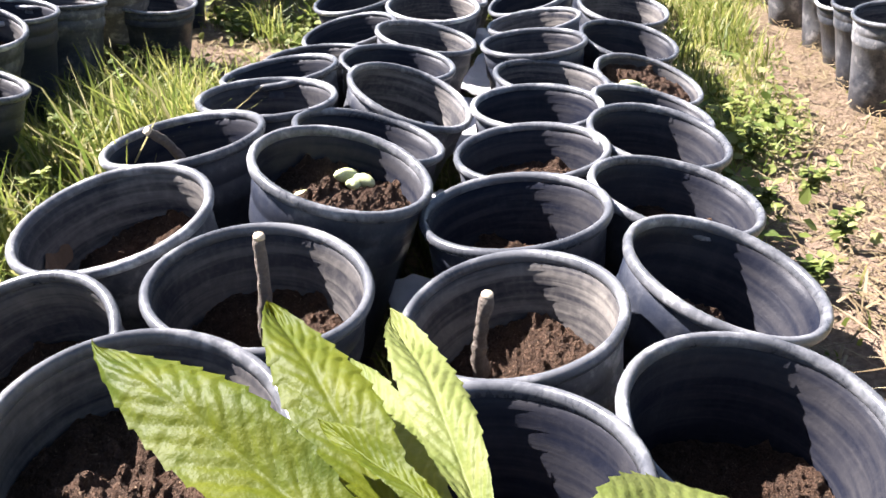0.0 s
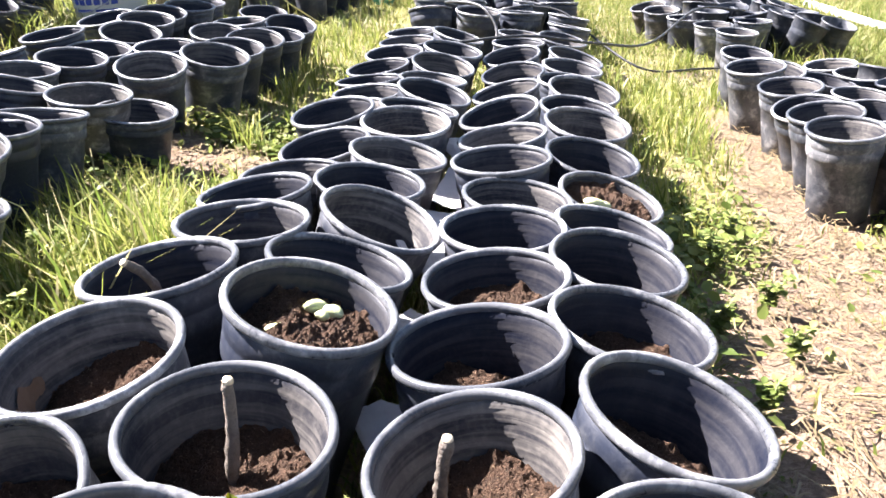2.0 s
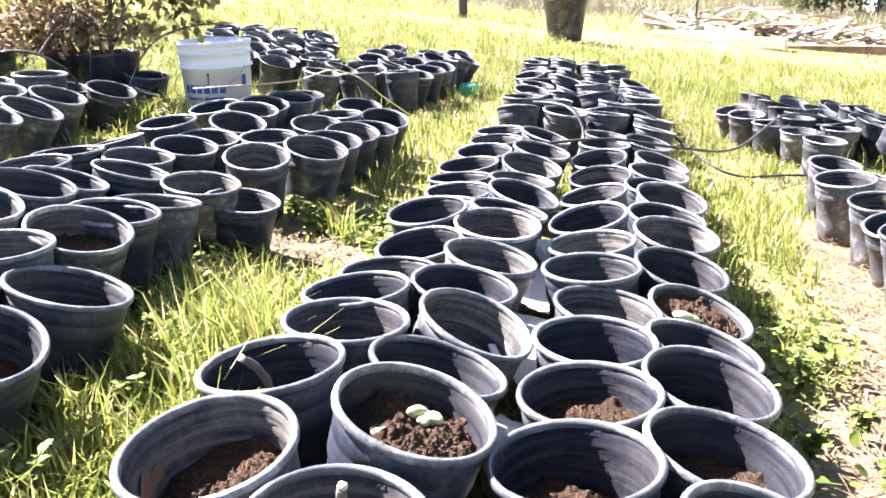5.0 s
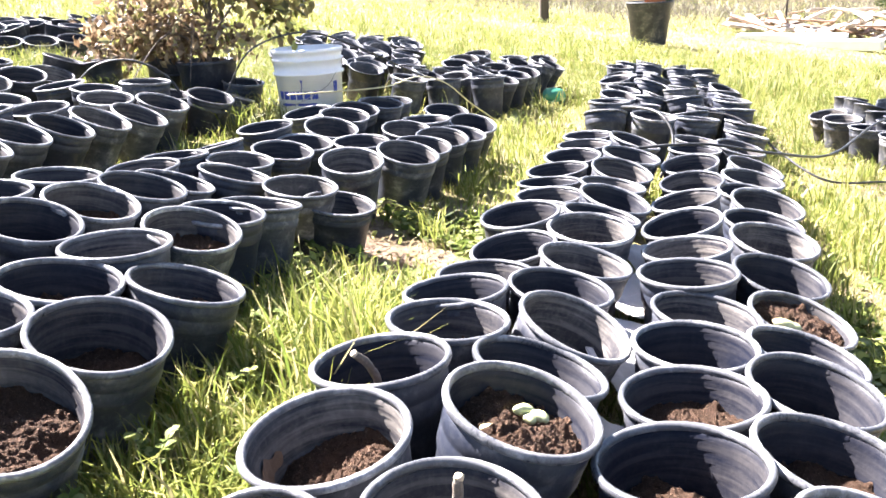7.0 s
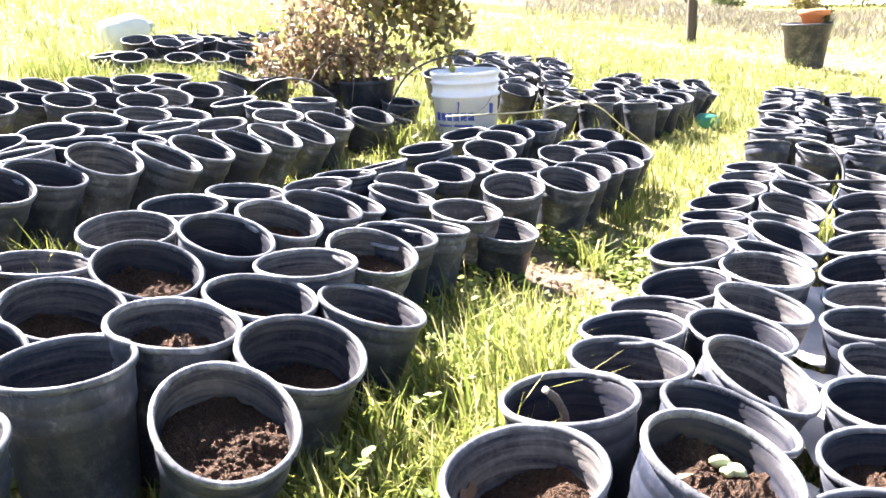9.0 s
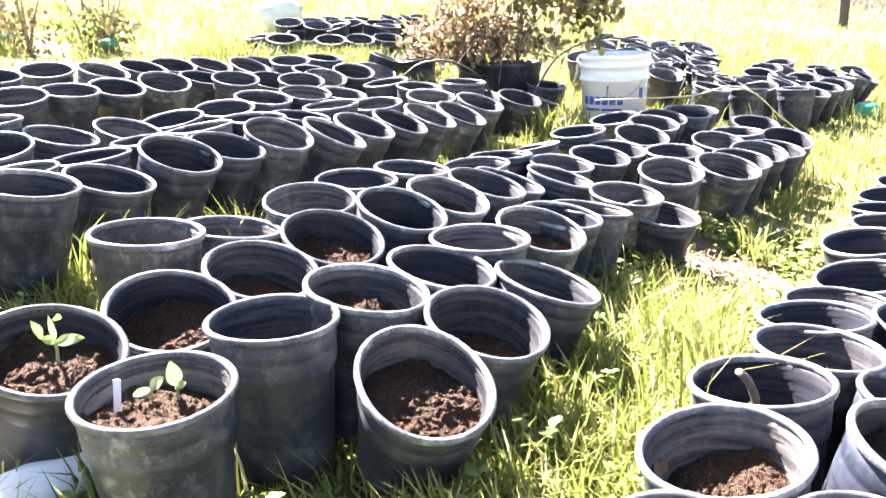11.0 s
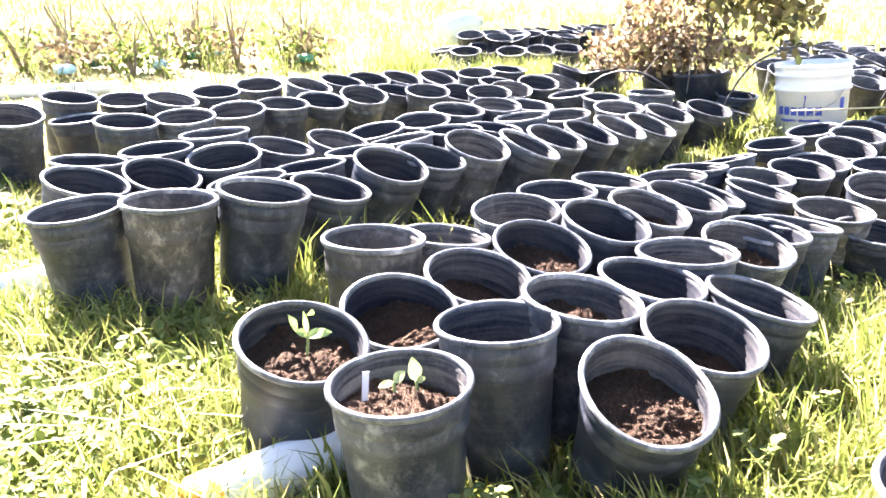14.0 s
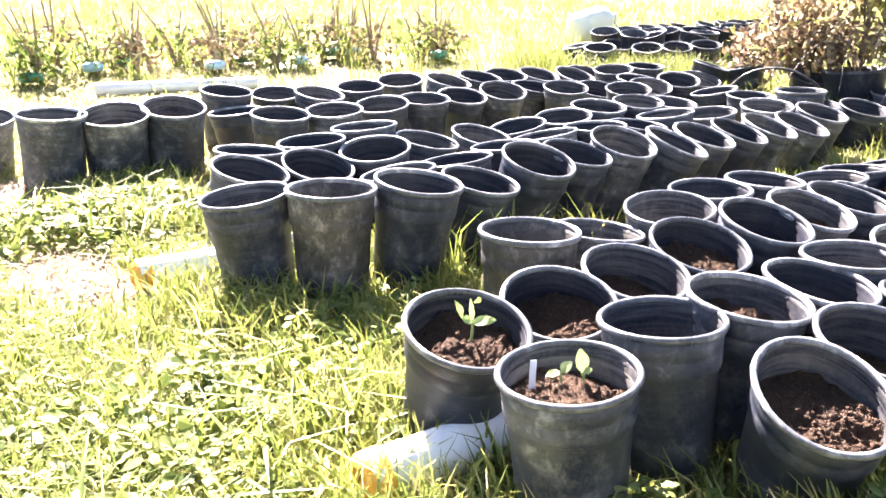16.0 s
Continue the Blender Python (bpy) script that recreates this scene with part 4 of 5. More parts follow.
def weed(x, y, h, seed):
    """A low leafy weed: a few stems with small leaves up their length."""
    rng = random.Random(seed)
    ob = thing("weed", plumb(x, y, float(bank(x, y))), "small leafy green weed beside the pots", "weed", "weeds")
    v, f = [], []
    for s in range(rng.randint(3, 5)):
        a, sp, hh = rng.uniform(0, 6.28), rng.uniform(0.1, 0.5), h * rng.uniform(0.6, 1.15)
        pts = curve_through([(0, 0, -0.005), (math.cos(a) * sp * hh * 0.4, math.sin(a) * sp * hh * 0.4, hh * 0.55), (math.cos(a) * sp * hh, math.sin(a) * sp * hh, hh)], 4)
        part("stem", mesh_of("stem", *tube(pts, 0.0013, 5), STEM), ob)
        for p in pts[2:]:
            for k in range(4):
                b = rng.uniform(0, 6.28)
                ln = rng.uniform(0.010, 0.020)
                tip = p + Vector((math.cos(b) * ln, math.sin(b) * ln, rng.uniform(-0.3, 0.5) * ln))
                lv, lf = leaf_grid(p, tip, ln * 0.75, (0, 0, 1), 0.2, 0, 0.0, 0.08, 4, 2, 1.1, k)
                f += [tuple(i + len(v) for i in g) for g in lf]
                v += lv
    part("foliage", mesh_of("foliage", v, f, CLOVER), ob)


for i, (x, y, h) in enumerate(((-0.64, 0.55, 0.09), (-0.68, 0.47, 0.08), (-0.83, 0.52, 0.10), (-0.86, 0.45, 0.09), (-0.76, 0.44, 0.07), (-0.60, 0.66, 0.08), (-0.58, 0.80, 0.09), (-1.02, 0.40, 0.06), (-1.10, 0.58, 0.07),
                               (-1.70, 0.50, 0.10), (-1.78, 0.46, 0.09), (-1.62, 0.60, 0.08), (-1.52, 0.70, 0.09), (-1.42, 0.60, 0.07), (-1.55, 0.42, 0.06), (-1.35, 0.30, 0.05), (-1.5, 0.25, 0.06),
                               (-0.55, 1.05, 0.07), (-0.60, 1.30, 0.08), (-0.52, 1.55, 0.06), (0.48, 0.95, 0.07), (0.52, 1.25, 0.08), (0.60, 1.15, 0.06), (0.66, 1.4, 0.07), (0.62, 1.6, 0.08), (0.7, 1.75, 0.06))):
    weed(x, y, h, i + 50)


# ---- bucket ----
def bucket():
    ob = thing("bucket", plumb(-1.292, 3.535, -0.005, 158) @ Matrix.Scale(1.03, 4), "white plastic bucket with blue print and ribbed top", "bucket")
    prof = [(0.0, 0.0), (0.126, 0.0), (0.131, 0.006), (0.1415, 0.262), (0.1500, 0.264), (0.1500, 0.274), (0.1430, 0.276), (0.1450, 0.318), (0.1510, 0.320), (0.1510, 0.330), (0.1455, 0.332),
            (0.1465, 0.352), (0.1525, 0.354), (0.1525, 0.368), (0.1490, 0.371), (0.1445, 0.368), (0.1415, 0.30), (0.129, 0.010), (0.0, 0.008)]
    part("bucket_body", mesh_of("bucket_body", *lathe(prof, 64), BUCKET_WHITE), ob)
    def stick_on(name, a0, a1, z0, z1, mat, label=""):
        v, f, n = [], [], 6
        for i in range(n + 1):
            a = radians(a0 + (a1 - a0) * i / n)
            for zz in (z0, z1):
                r = 0.131 + (zz - 0.006) * 0.0410 + 0.0012
                v.append((r * math.cos(a), r * math.sin(a), zz))
        for i in range(n):
            f.append((2 * i, 2 * i + 2, 2 * i + 3, 2 * i + 1))
        part(name, mesh_of(name, v, f, mat), ob, label)
    for k in range(6):
        stick_on("print_bar", 68 + k * 13.2, 78.5 + k * 13.2, 0.168, 0.202, PRINT_BLUE)
    stick_on("print_bar", 72, 104, 0.142, 0.152, PRINT_BLUE)
    stick_on("print_bar", 108, 142, 0.142, 0.152, PRINT_BLUE)
    stick_on("label_patch", 176, 186, 0.190, 0.235, PRINT_BLUE, "small blue label")
    part("print_mark", mesh_of("print_mark", *tube([(0.1405 * math.cos(2.02), 0.1405 * math.sin(2.02), 0.190), (0.1425 * math.cos(2.06), 0.1425 * math.sin(2.06), 0.232), (0.1432 * math.cos(2.06), 0.1432 * math.sin(2.06), 0.248)], [0.002, 0.0025, 0.005], 6), PRINT_BLUE), ob)
    part("handle", mesh_of("handle", *tube(curve_through([(0.153, 0, 0.27), (0.15, 0.09, 0.20), (0.075, 0.145, 0.150), (-0.02, 0.157, 0.145), (-0.09, 0.14, 0.17), (-0.148, 0.06, 0.22), (-0.153, 0, 0.27)]), 0.0018, 6), WIRE), ob)


bucket()


# ---- the potted bush ----
def leaf_cloud(name, centres, count, size, material, seed):
    """Many small bent leaves about the given centres: x, y, z, spread x, y, z."""
    rng = np.random.RandomState(seed)
    cs = np.array(centres)
    w = cs[:, 3] * cs[:, 4] * cs[:, 5]
    pick = rng.choice(len(cs), count, p=w / w.sum())
    d = rng.normal(size=(count, 3))
    d /= np.linalg.norm(d, axis=1)[:, None]
    p = cs[pick, :3] + d * cs[pick, 3:] * (rng.rand(count, 1) ** 0.45)
    a = rng.normal(size=(count, 3))
    a[:, 2] -= 0.3
    a /= np.linalg.norm(a, axis=1)[:, None]
    b = np.cross(a, rng.normal(size=(count, 3)))
    b /= np.linalg.norm(b, axis=1)[:, None]
    n = np.cross(a, b)
    s = size * rng.uniform(0.6, 1.4, (count, 1))
    v = np.stack([p, p + a * s * 0.45 + b * s * 0.30 + n * s * 0.1, p + a * s, p + a * s * 0.45 - b * s * 0.30 + n * s * 0.1], 1).reshape(-1, 3)
    k = np.arange(count)[:, None] * 4
    f = np.concatenate([k + [0, 1, 2], k + [0, 2, 3]], 0)
    return mesh_of(name, v.tolist(), f.tolist(), material, False)


def potted_bush():
    pot = thing("bush_pot", plumb(-1.845, 3.70, -0.10) @ Matrix.Diagonal((0.7, 0.7, 1.02, 1)), "large black plastic pot holding a withering bush", "plant pot")
    v, f = lathe([(0.0, 0.0), (0.145, 0.0), (0.150, 0.006), (0.185, 0.30), (0.193, 0.303), (0.195, 0.33), (0.203, 0.332), (0.203, 0.346), (0.19, 0.348), (0.182, 0.30), (0.15, 0.03), (0.0, 0.028)], 48)
    part("pot_body", mesh_of("pot_body", v, f, POT), pot)
    part("soil", SOILS[1], pot, "", pose(0, 0, 0.29) @ Matrix.Diagonal((0.181, 0.181, 0.2, 1)))
    ob = thing("bush", plumb(-1.845, 3.70, -0.04) @ Matrix.Diagonal((0.74, 0.74, 0.85, 1)), "half withered bush with brown and olive leaves", "bush")
    rng = random.Random(5)
    part("trunk", mesh_of("trunk", *tube(curve_through([(0, 0, 0.27), (0.02, 0.01, 0.45), (0.06, 0.0, 0.65), (0.10, 0.02, 0.95)]), [0.017] * 8 + [0.013] * 8 + [0.009] * 9, 8), BARK), ob)
    for i in range(16):
        a = rng.uniform(0, 6.28)
        z0 = rng.uniform(0.36, 0.8)
        ln = rng.uniform(0.3, 0.75) * (1.15 if math.cos(a) < 0 else 0.8)
        e = (math.cos(a) * ln, math.sin(a) * ln * 0.7, z0 + rng.uniform(-0.25, 0.35) * (1 if math.cos(a) > 0 else 0.5))
        mid = (e[0] * 0.45, e[1] * 0.45, z0 + 0.12)
        pts = curve_through([(0.03, 0, z0 - 0.02), mid, e], 5)
        part("limb", mesh_of("limb", *tube(pts, [0.007 - 0.005 * k / len(pts) for k in range(len(pts))], 6), BARK), ob)
    part("withered_foliage", leaf_cloud("withered_foliage", [(-0.45, 0.0, 0.50, 0.42, 0.35, 0.18), (-0.15, -0.05, 0.50, 0.38, 0.3, 0.15), (0.2, 0.0, 0.45, 0.25, 0.25, 0.10), (-0.65, 0.05, 0.42, 0.25, 0.25, 0.14), (-0.3, 0, 0.72, 0.35, 0.3, 0.15)], 1900, 0.056, DRY_LEAF, 3), ob, "dry brown curled leaves")
    part("foliage", leaf_cloud("foliage", [(0.25, 0.0, 0.80, 0.36, 0.32, 0.22), (0.5, 0.05, 0.66, 0.24, 0.25, 0.15), (0.0, 0.05, 0.95, 0.32, 0.3, 0.2), (0.45, 0, 0.92, 0.25, 0.25, 0.2), (0.58, -0.05, 0.50, 0.12, 0.15, 0.08)], 1450, 0.068, OLIVE_LEAF, 4), ob, "olive green and bronze leaves")


potted_bush()


# ---- pipes, cards, hoses ----
def capped_pipe(x0, y0, x1, y1, r, tape, label):
    d = Vector((x1 - x0, y1 - y0, 0))
    m = SLOPE @ Matrix.Translation((x0, y0, r * 0.92)) @ d.to_track_quat("Z", "Y").to_matrix().to_4x4()
    ob = thing("white_pipe", m, label, "pipe")
    L = d.length
    v, f = lathe([(r * 0.88, 0.0), (r, 0.0), (r, L), (r * 0.88, L), (r * 0.88, 0.0)], 36)
    part("tube", mesh_of("tube", v, f, PVC), ob)
    if tape:
        pr = [(0.0, -0.012), (r * 0.6, -0.014), (r * 1.02, -0.004), (r * 1.05, 0.010), (r * 1.06, 0.026), (r * 1.005, 0.030)]
        part("tape_end", mesh_of("tape_end", *lathe(pr, 28, 0.03, 0.5, 0.03), ORANGE_TAPE), ob, "crumpled orange tape end")


capped_pipe(-1.137, 0.285, -1.045, 0.84, 0.040, True, "white plastic pipe with an orange taped end")
capped_pipe(-2.060, 0.362, -1.985, 0.84, 0.036, True, "white plastic pipe with an orange taped end")
capped_pipe(-4.44, 1.20, -4.20, 1.95, 0.03, False, "long white pipe lying behind the pots")
capped_pipe(3.26, 5.9, 3.28, 7.6, 0.032, False, "long white pipe lying in the grass")


def scrap_card(x, y, z, rz, tilt, sx, sy, seed):
    rng = random.Random(seed)
    n = 7
    v, f = [], []
    for side in (0, 1):
        for j in range(n):
            for i in range(n):
                a, b = i / (n - 1) - 0.5, j / (n - 1) - 0.5
                h = 0.10 * sx * noise.noise((a * 2.4 + seed, b * 2.4, 0)) + 0.02 * abs(a)
                edge = 1 + 0.06 * rng.uniform(-1, 1) * (abs(a) > 0.4 or abs(b) > 0.4)
                v.append((a * sx * edge, b * sy * edge, h + side * 0.003))
    for j in range(n - 1):
        for i in range(n - 1):
            q = (j * n + i, j * n + i + 1, (j + 1) * n + i + 1, (j + 1) * n + i)
            f.append(q[::-1])
            f.append(tuple(k + n * n for k in q))
    rim = [i for i in range(n)] + [j * n + n - 1 for j in range(1, n)] + [(n - 1) * n + i for i in range(n - 2, -1, -1)] + [j * n for j in range(n - 2, 0, -1)]
    for a, b in zip(rim, rim[1:] + rim[:1]):
        f.append((a, b, b + n * n, a + n * n))
    solo("cardboard_scrap", mesh_of("cardboard_scrap", v, f, CARD, False), SLOPE @ pose(x, y, z, tilt, 0, rz), "pale torn scrap of cardboard between the pots", "cardboard", "cardboard scraps")


for i, (x, y, z, rz, tilt, sx, sy) in enumerate(((0.015, 0.80, 0.09, 20, 8, 0.12, 0.17), (0.03, 1.04, 0.11, -15, -14, 0.12, 0.16), (0.05, 1.26, 0.12, 35, 18, 0.13, 0.14),
                                                 (0.08, 1.48, 0.11, 5, -10, 0.13, 0.16), (0.10, 1.72, 0.10, -25, 12, 0.12, 0.18), (0.12, 2.0, 0.09, 15, 6, 0.13, 0.2), (0.02, 0.62, 0.02, 0, 5, 0.10, 0.14))):
    scrap_card(x, y, z, rz, tilt, sx, sy, i + 3)


def drip_hose(points, r, label):
    solo("drip_hose", mesh_of("drip_hose", *tube(curve_through(points), r, 8), HOSE), SLOPE, label, "hose", "drip hoses")


drip_hose([(0.02, 2.95, 0.19), (0.32, 3.02, 0.235), (0.62, 3.22, 0.20), (0.93, 3.62, 0.16), (1.30, 4.25, 0.25), (1.62, 4.5, 0.235)], 0.0055, "thin black drip hose crossing the path")
drip_hose([(0.42, 4.05, 0.22), (0.60, 4.0, 0.21), (0.78, 3.85, 0.10), (0.96, 3.70, 0.03), (1.25, 3.85, 0.03), (1.55, 4.05, 0.02)], 0.0055, "thin black drip hose lying in the grass")
drip_hose([(0.12, 3.95, 0.2), (0.05, 3.6, 0.26), (0.18, 3.40, 0.28), (0.25, 3.3, 0.2), (0.22, 3.2, 0.06)], 0.006, "black drip hose bent over the pots")
drip_hose([(-2.25, 3.15, 0.12), (-2.15, 3.2, 0.24), (-2.0, 3.25, 0.27), (-1.85, 3.28, 0.2), (-1.78, 3.3, 0.06)], 0.005, "black drip hose arching over the pots")
drip_hose([(-1.66, 3.32, 0.02), (-1.62, 3.36, 0.2), (-1.54, 3.42, 0.36), (-1.42, 3.75, 0.42), (-1.2, 3.9, 0.36), (-0.95, 4.1, 0.24)], 0.0045, "black drip hose arching behind the bucket")


solo("yellow_strap", mesh_of("yellow_strap", *tube(curve_through([(-1.30, 3.20, 0.21), (-1.19, 3.25, 0.225), (-0.99, 3.56, 0.235), (-0.85, 3.62, 0.29), (-0.76, 3.82, 0.25), (-0.66, 3.98, 0.15), (-0.54, 4.23, 0.03)]), 0.0034, 8), YELLOW_STRAP), SLOPE, "yellowed plastic strap bent over the pots", "strap")


# ---- jug ----
def water_jug():
    ob = thing("water_jug", plumb(-4.29, 4.87, 0.19, 60) @ pose(0, 0, 0.0, 0, 78, 0) @ Matrix.Scale(0.85, 4), "pale plastic water jug lying behind the pots", "jug")
    part("jug_body", mesh_of("jug_body", *lathe([(0.0, -0.2), (0.11, -0.2), (0.135, -0.18), (0.14, -0.08), (0.134, -0.07), (0.14, -0.06), (0.14, 0.06), (0.13, 0.10), (0.09, 0.16), (0.04, 0.19), (0.03, 0.20), (0.0, 0.2)], 36), JUG), ob)
    part("jug_cap", mesh_of("jug_cap", *lathe([(0.0, 0.232), (0.033, 0.23), (0.035, 0.2), (0.0, 0.199)], 20), JUG), ob)
    part("jug_handle", mesh_of("jug_handle", *tube(curve_through([(0.12, 0, 0.10), (0.15, 0, 0.16), (0.09, 0, 0.21), (0.035, 0, 0.2)]), 0.012, 8), JUG), ob)


water_jug()


# ---- far things ----
def big_pot():
    ob = thing("tree_pot", plumb(0.60, 12.3), "large dark plastic tree pot standing in grass", "plant pot")
    part("pot_body", mesh_of("pot_body", *lathe([(0.0, 0.0), (0.225, 0.0), (0.235, 0.01), (0.295, 0.50), (0.310, 0.505), (0.316, 0.56), (0.325, 0.562), (0.325, 0.585), (0.305, 0.588), (0.29, 0.5), (0.24, 0.05), (0.0, 0.045)], 48), POT), ob)
    part("soil", SOILS[2], ob, "", pose(0, 0, 0.54) @ Matrix.Diagonal((0.30, 0.30, 0.3, 1)))
    o2 = thing("terracotta_pot", plumb(0.60, 12.28, 0.56), "orange terracotta pot on a larger dark pot", "plant pot")
    part("pot_body", mesh_of("pot_body", *lathe([(0.0, 0.0), (0.13, 0.0), (0.17, 0.13), (0.195, 0.135), (0.20, 0.20), (0.185, 0.203), (0.16, 0.13), (0.12, 0.03), (0.0, 0.025)], 40), TERRACOTTA), o2)
    part("soil", SOILS[3], o2, "", pose(0, 0, 0.16) @ Matrix.Diagonal((0.165, 0.165, 0.2, 1)))
    o3 = tagged(new("potted_weed", leaf_cloud("potted_weed", [(0.2, -0.05, 0.62, 0.09, 0.1, 0.14), (0.25, 0.0, 0.72, 0.05, 0.07, 0.12)], 260, 0.05, HEDGE_LEAF, 8)), "green weed growing from the pot edge", "weed")
    o3.matrix_basis = plumb(0.60, 12.3)


big_pot()


def fence_post(x, y, w, h, label):
    bm = board(w, w, h, 0.012)
    solo("fence_post", bm_mesh("fence_post", bm, POST_WOOD), plumb(x, y, h / 2 - 0.1, 12), label, "post")


fence_post(-1.19, 15.6, 0.155, 1.5, "dark weathered square wooden fence post in grass")
solo("metal_stake", mesh_of("metal_stake", *tube([(0, 0, -0.2), (0.01, 0, 2.2)], 0.022, 8), HOSE), plumb(3.5, 18.0), "thin dark metal stake standing in scrap wood", "stake")


def wood_pile():
    rng = random.Random(31)
    planks = []
    for seed in range(8):
        planks.append([bm_mesh("plank", board(1.0, 0.07 + 0.02 * (seed % 3), 0.03 + 0.015 * (seed % 2), 0.004, 0.01, seed), GREY_WOOD if seed % 3 else BROWN_WOOD)])
    for i in range(130):
        u = rng.random()
        x = 2.7 + 4.6 * u + rng.uniform(-0.4, 0.4)
        y = 17.6 - 2.0 * u + rng.uniform(-0.9, 1.5)
        hill = 0.5 * math.sin(math.pi * min(1, max(0, (x - 2.2) / 5.0))) * (1 - abs(rng.uniform(-1, 1)) ** 2)
        ob = new("scrap_plank", planks[i % 8][0])
        ob.matrix_basis = plumb(x, y, 0.03 + hill * rng.random()) @ pose(0, 0, 0, rng.uniform(-25, 25), rng.uniform(-18, 18), rng.uniform(0, 180)) @ Matrix.Diagonal((rng.uniform(0.35, 1.3), rng.uniform(0.8, 1.6), 1, 1))
        tagged(ob, "bleached scrap plank thrown on a wood pile", "plank", "scrap wood pile")
    for x, y, L, rz in ((5.6, 14.6, 3.0, -8), (7.6, 15.2, 2.6, 4)):
        solo("timber_beam", bm_mesh("timber_beam", board(L, 0.14, 0.16, 0.01, 0.02, 4), BROWN_WOOD), plumb(x, y, 0.07, rz), "long weathered timber beam lying in grass", "beam", "timber beams")
    for x, y, L, rz in ((3.0, 14.9, 1.7, -22), (3.7, 14.35, 1.1, -25)):
        solo("white_board", bm_mesh("white_board", board(L, 0.30, 0.16, 0.01), WHITE_BOARD), plumb(x, y, 0.07, rz), "white painted board lying in grass", "board", "white boards")


wood_pile()


def far_hedge():
    ob = thing("hedge", plumb(9.1, 26.0), "dark green hedge beside a grey wall", "hedge")
    part("foliage", leaf_cloud("foliage", [(-1.0, 0, 0.8, 0.9, 0.7, 0.8), (0.0, 0.1, 1.1, 0.9, 0.7, 1.0), (0.9, 0.2, 0.9, 0.8, 0.7, 0.8), (-0.5, 0, 1.8, 0.7, 0.6, 0.6)], 5200, 0.12, HEDGE_LEAF, 12), ob)
    for i in range(5):
        part("trunk", mesh_of("trunk", *tube([(-1 + 0.5 * i, 0, -0.1), (-0.95 + 0.5 * i, 0.05, 0.9)], [0.05, 0.03], 7), BARK), ob)
    w = thing("grey_shed", plumb(12.1, 27.5, 0, -12), "pale grey sheet metal shed wall behind a hedge", "shed")
    part("wall", bm_mesh("wall", board(3.2, 2.4, 2.6, 0.02), WALL_GREY), w, "", pose(0, 0, 1.2))
    part("roof", bm_mesh("roof", board(3.6, 2.8, 0.12, 0.02), WALL_GREY), w, "", pose(0, 0, 2.57))
    for i in range(7):
        part("seam", bm_mesh("seam", board(0.04, 0.03, 2.5, 0.006), WALL_GREY), w, "", pose(-1.5 + 0.5 * i, -1.212, 1.2))


far_hedge()


def far_shrub(x, y, w, h, seed):
    ob = thing("far_shrub", plumb(x, y), "grey-green wild shrub beyond the dry grass", "shrub", "far shrubs")
    part("foliage", leaf_cloud("foliage", [(0, 0, h * 0.5, w * 0.5, w * 0.4, h * 0.5), (w * 0.3, 0, h * 0.35, w * 0.35, w * 0.3, h * 0.35), (-w * 0.3, 0.1, h * 0.4, w * 0.3, w * 0.3, h * 0.4)], 900, 0.16, HEDGE_LEAF if seed % 2 else OLIVE_LEAF, seed), ob)
    part("trunk", mesh_of("trunk", *tube([(0, 0, -0.1), (0.05, 0, h * 0.5)], [0.06, 0.03], 7), BARK), ob)


for i, (x, y, w, h) in enumerate(((-6.3, 43, 1.5, 0.8), (-1.6, 50, 1.6, 1.0), (2.5, 52, 1.6, 1.2), (6.2, 60, 3.0, 2.0), (-13.0, 55, 2.4, 1.2), (9.5, 56, 3.2, 2.2))):
    far_shrub(x, y, w, h, i)


def gravel_road():
    v, f, n = [], [], 24
    for i in range(n + 1):
        a = radians(-34 + 34 * i / n)
        for r in (60.0, 64.0, 68.0):
            x, y = -0.3 - r * math.sin(a), r * math.cos(a)
            v.append((x, y, rise(x, y) + 0.25))
    for i in range(n):
        for k in range(2):
            f.append((3 * i + k, 3 * i + 3 + k, 3 * i + 4 + k, 3 * i + 1 + k))
    solo("road", mesh_of("road", v, f, GRAVEL), SLOPE, "pale gravel road beyond the meadow", "road", kind="structure")


gravel_road()


def rusty_drum():
    ob = thing("rusty_drum", plumb(-7.7, 39.5), "rusty orange metal drum in dry grass", "drum")
    part("drum_body", mesh_of("drum_body", *lathe([(0.0, 0.0), (0.36, 0.0), (0.37, 0.02), (0.36, 0.22), (0.375, 0.24), (0.36, 0.26), (0.36, 0.46), (0.375, 0.48), (0.36, 0.50), (0.36, 0.70), (0.372, 0.72), (0.34, 0.72), (0.34, 0.70), (0.0, 0.70)], 32), RUST), ob)


rusty_drum()


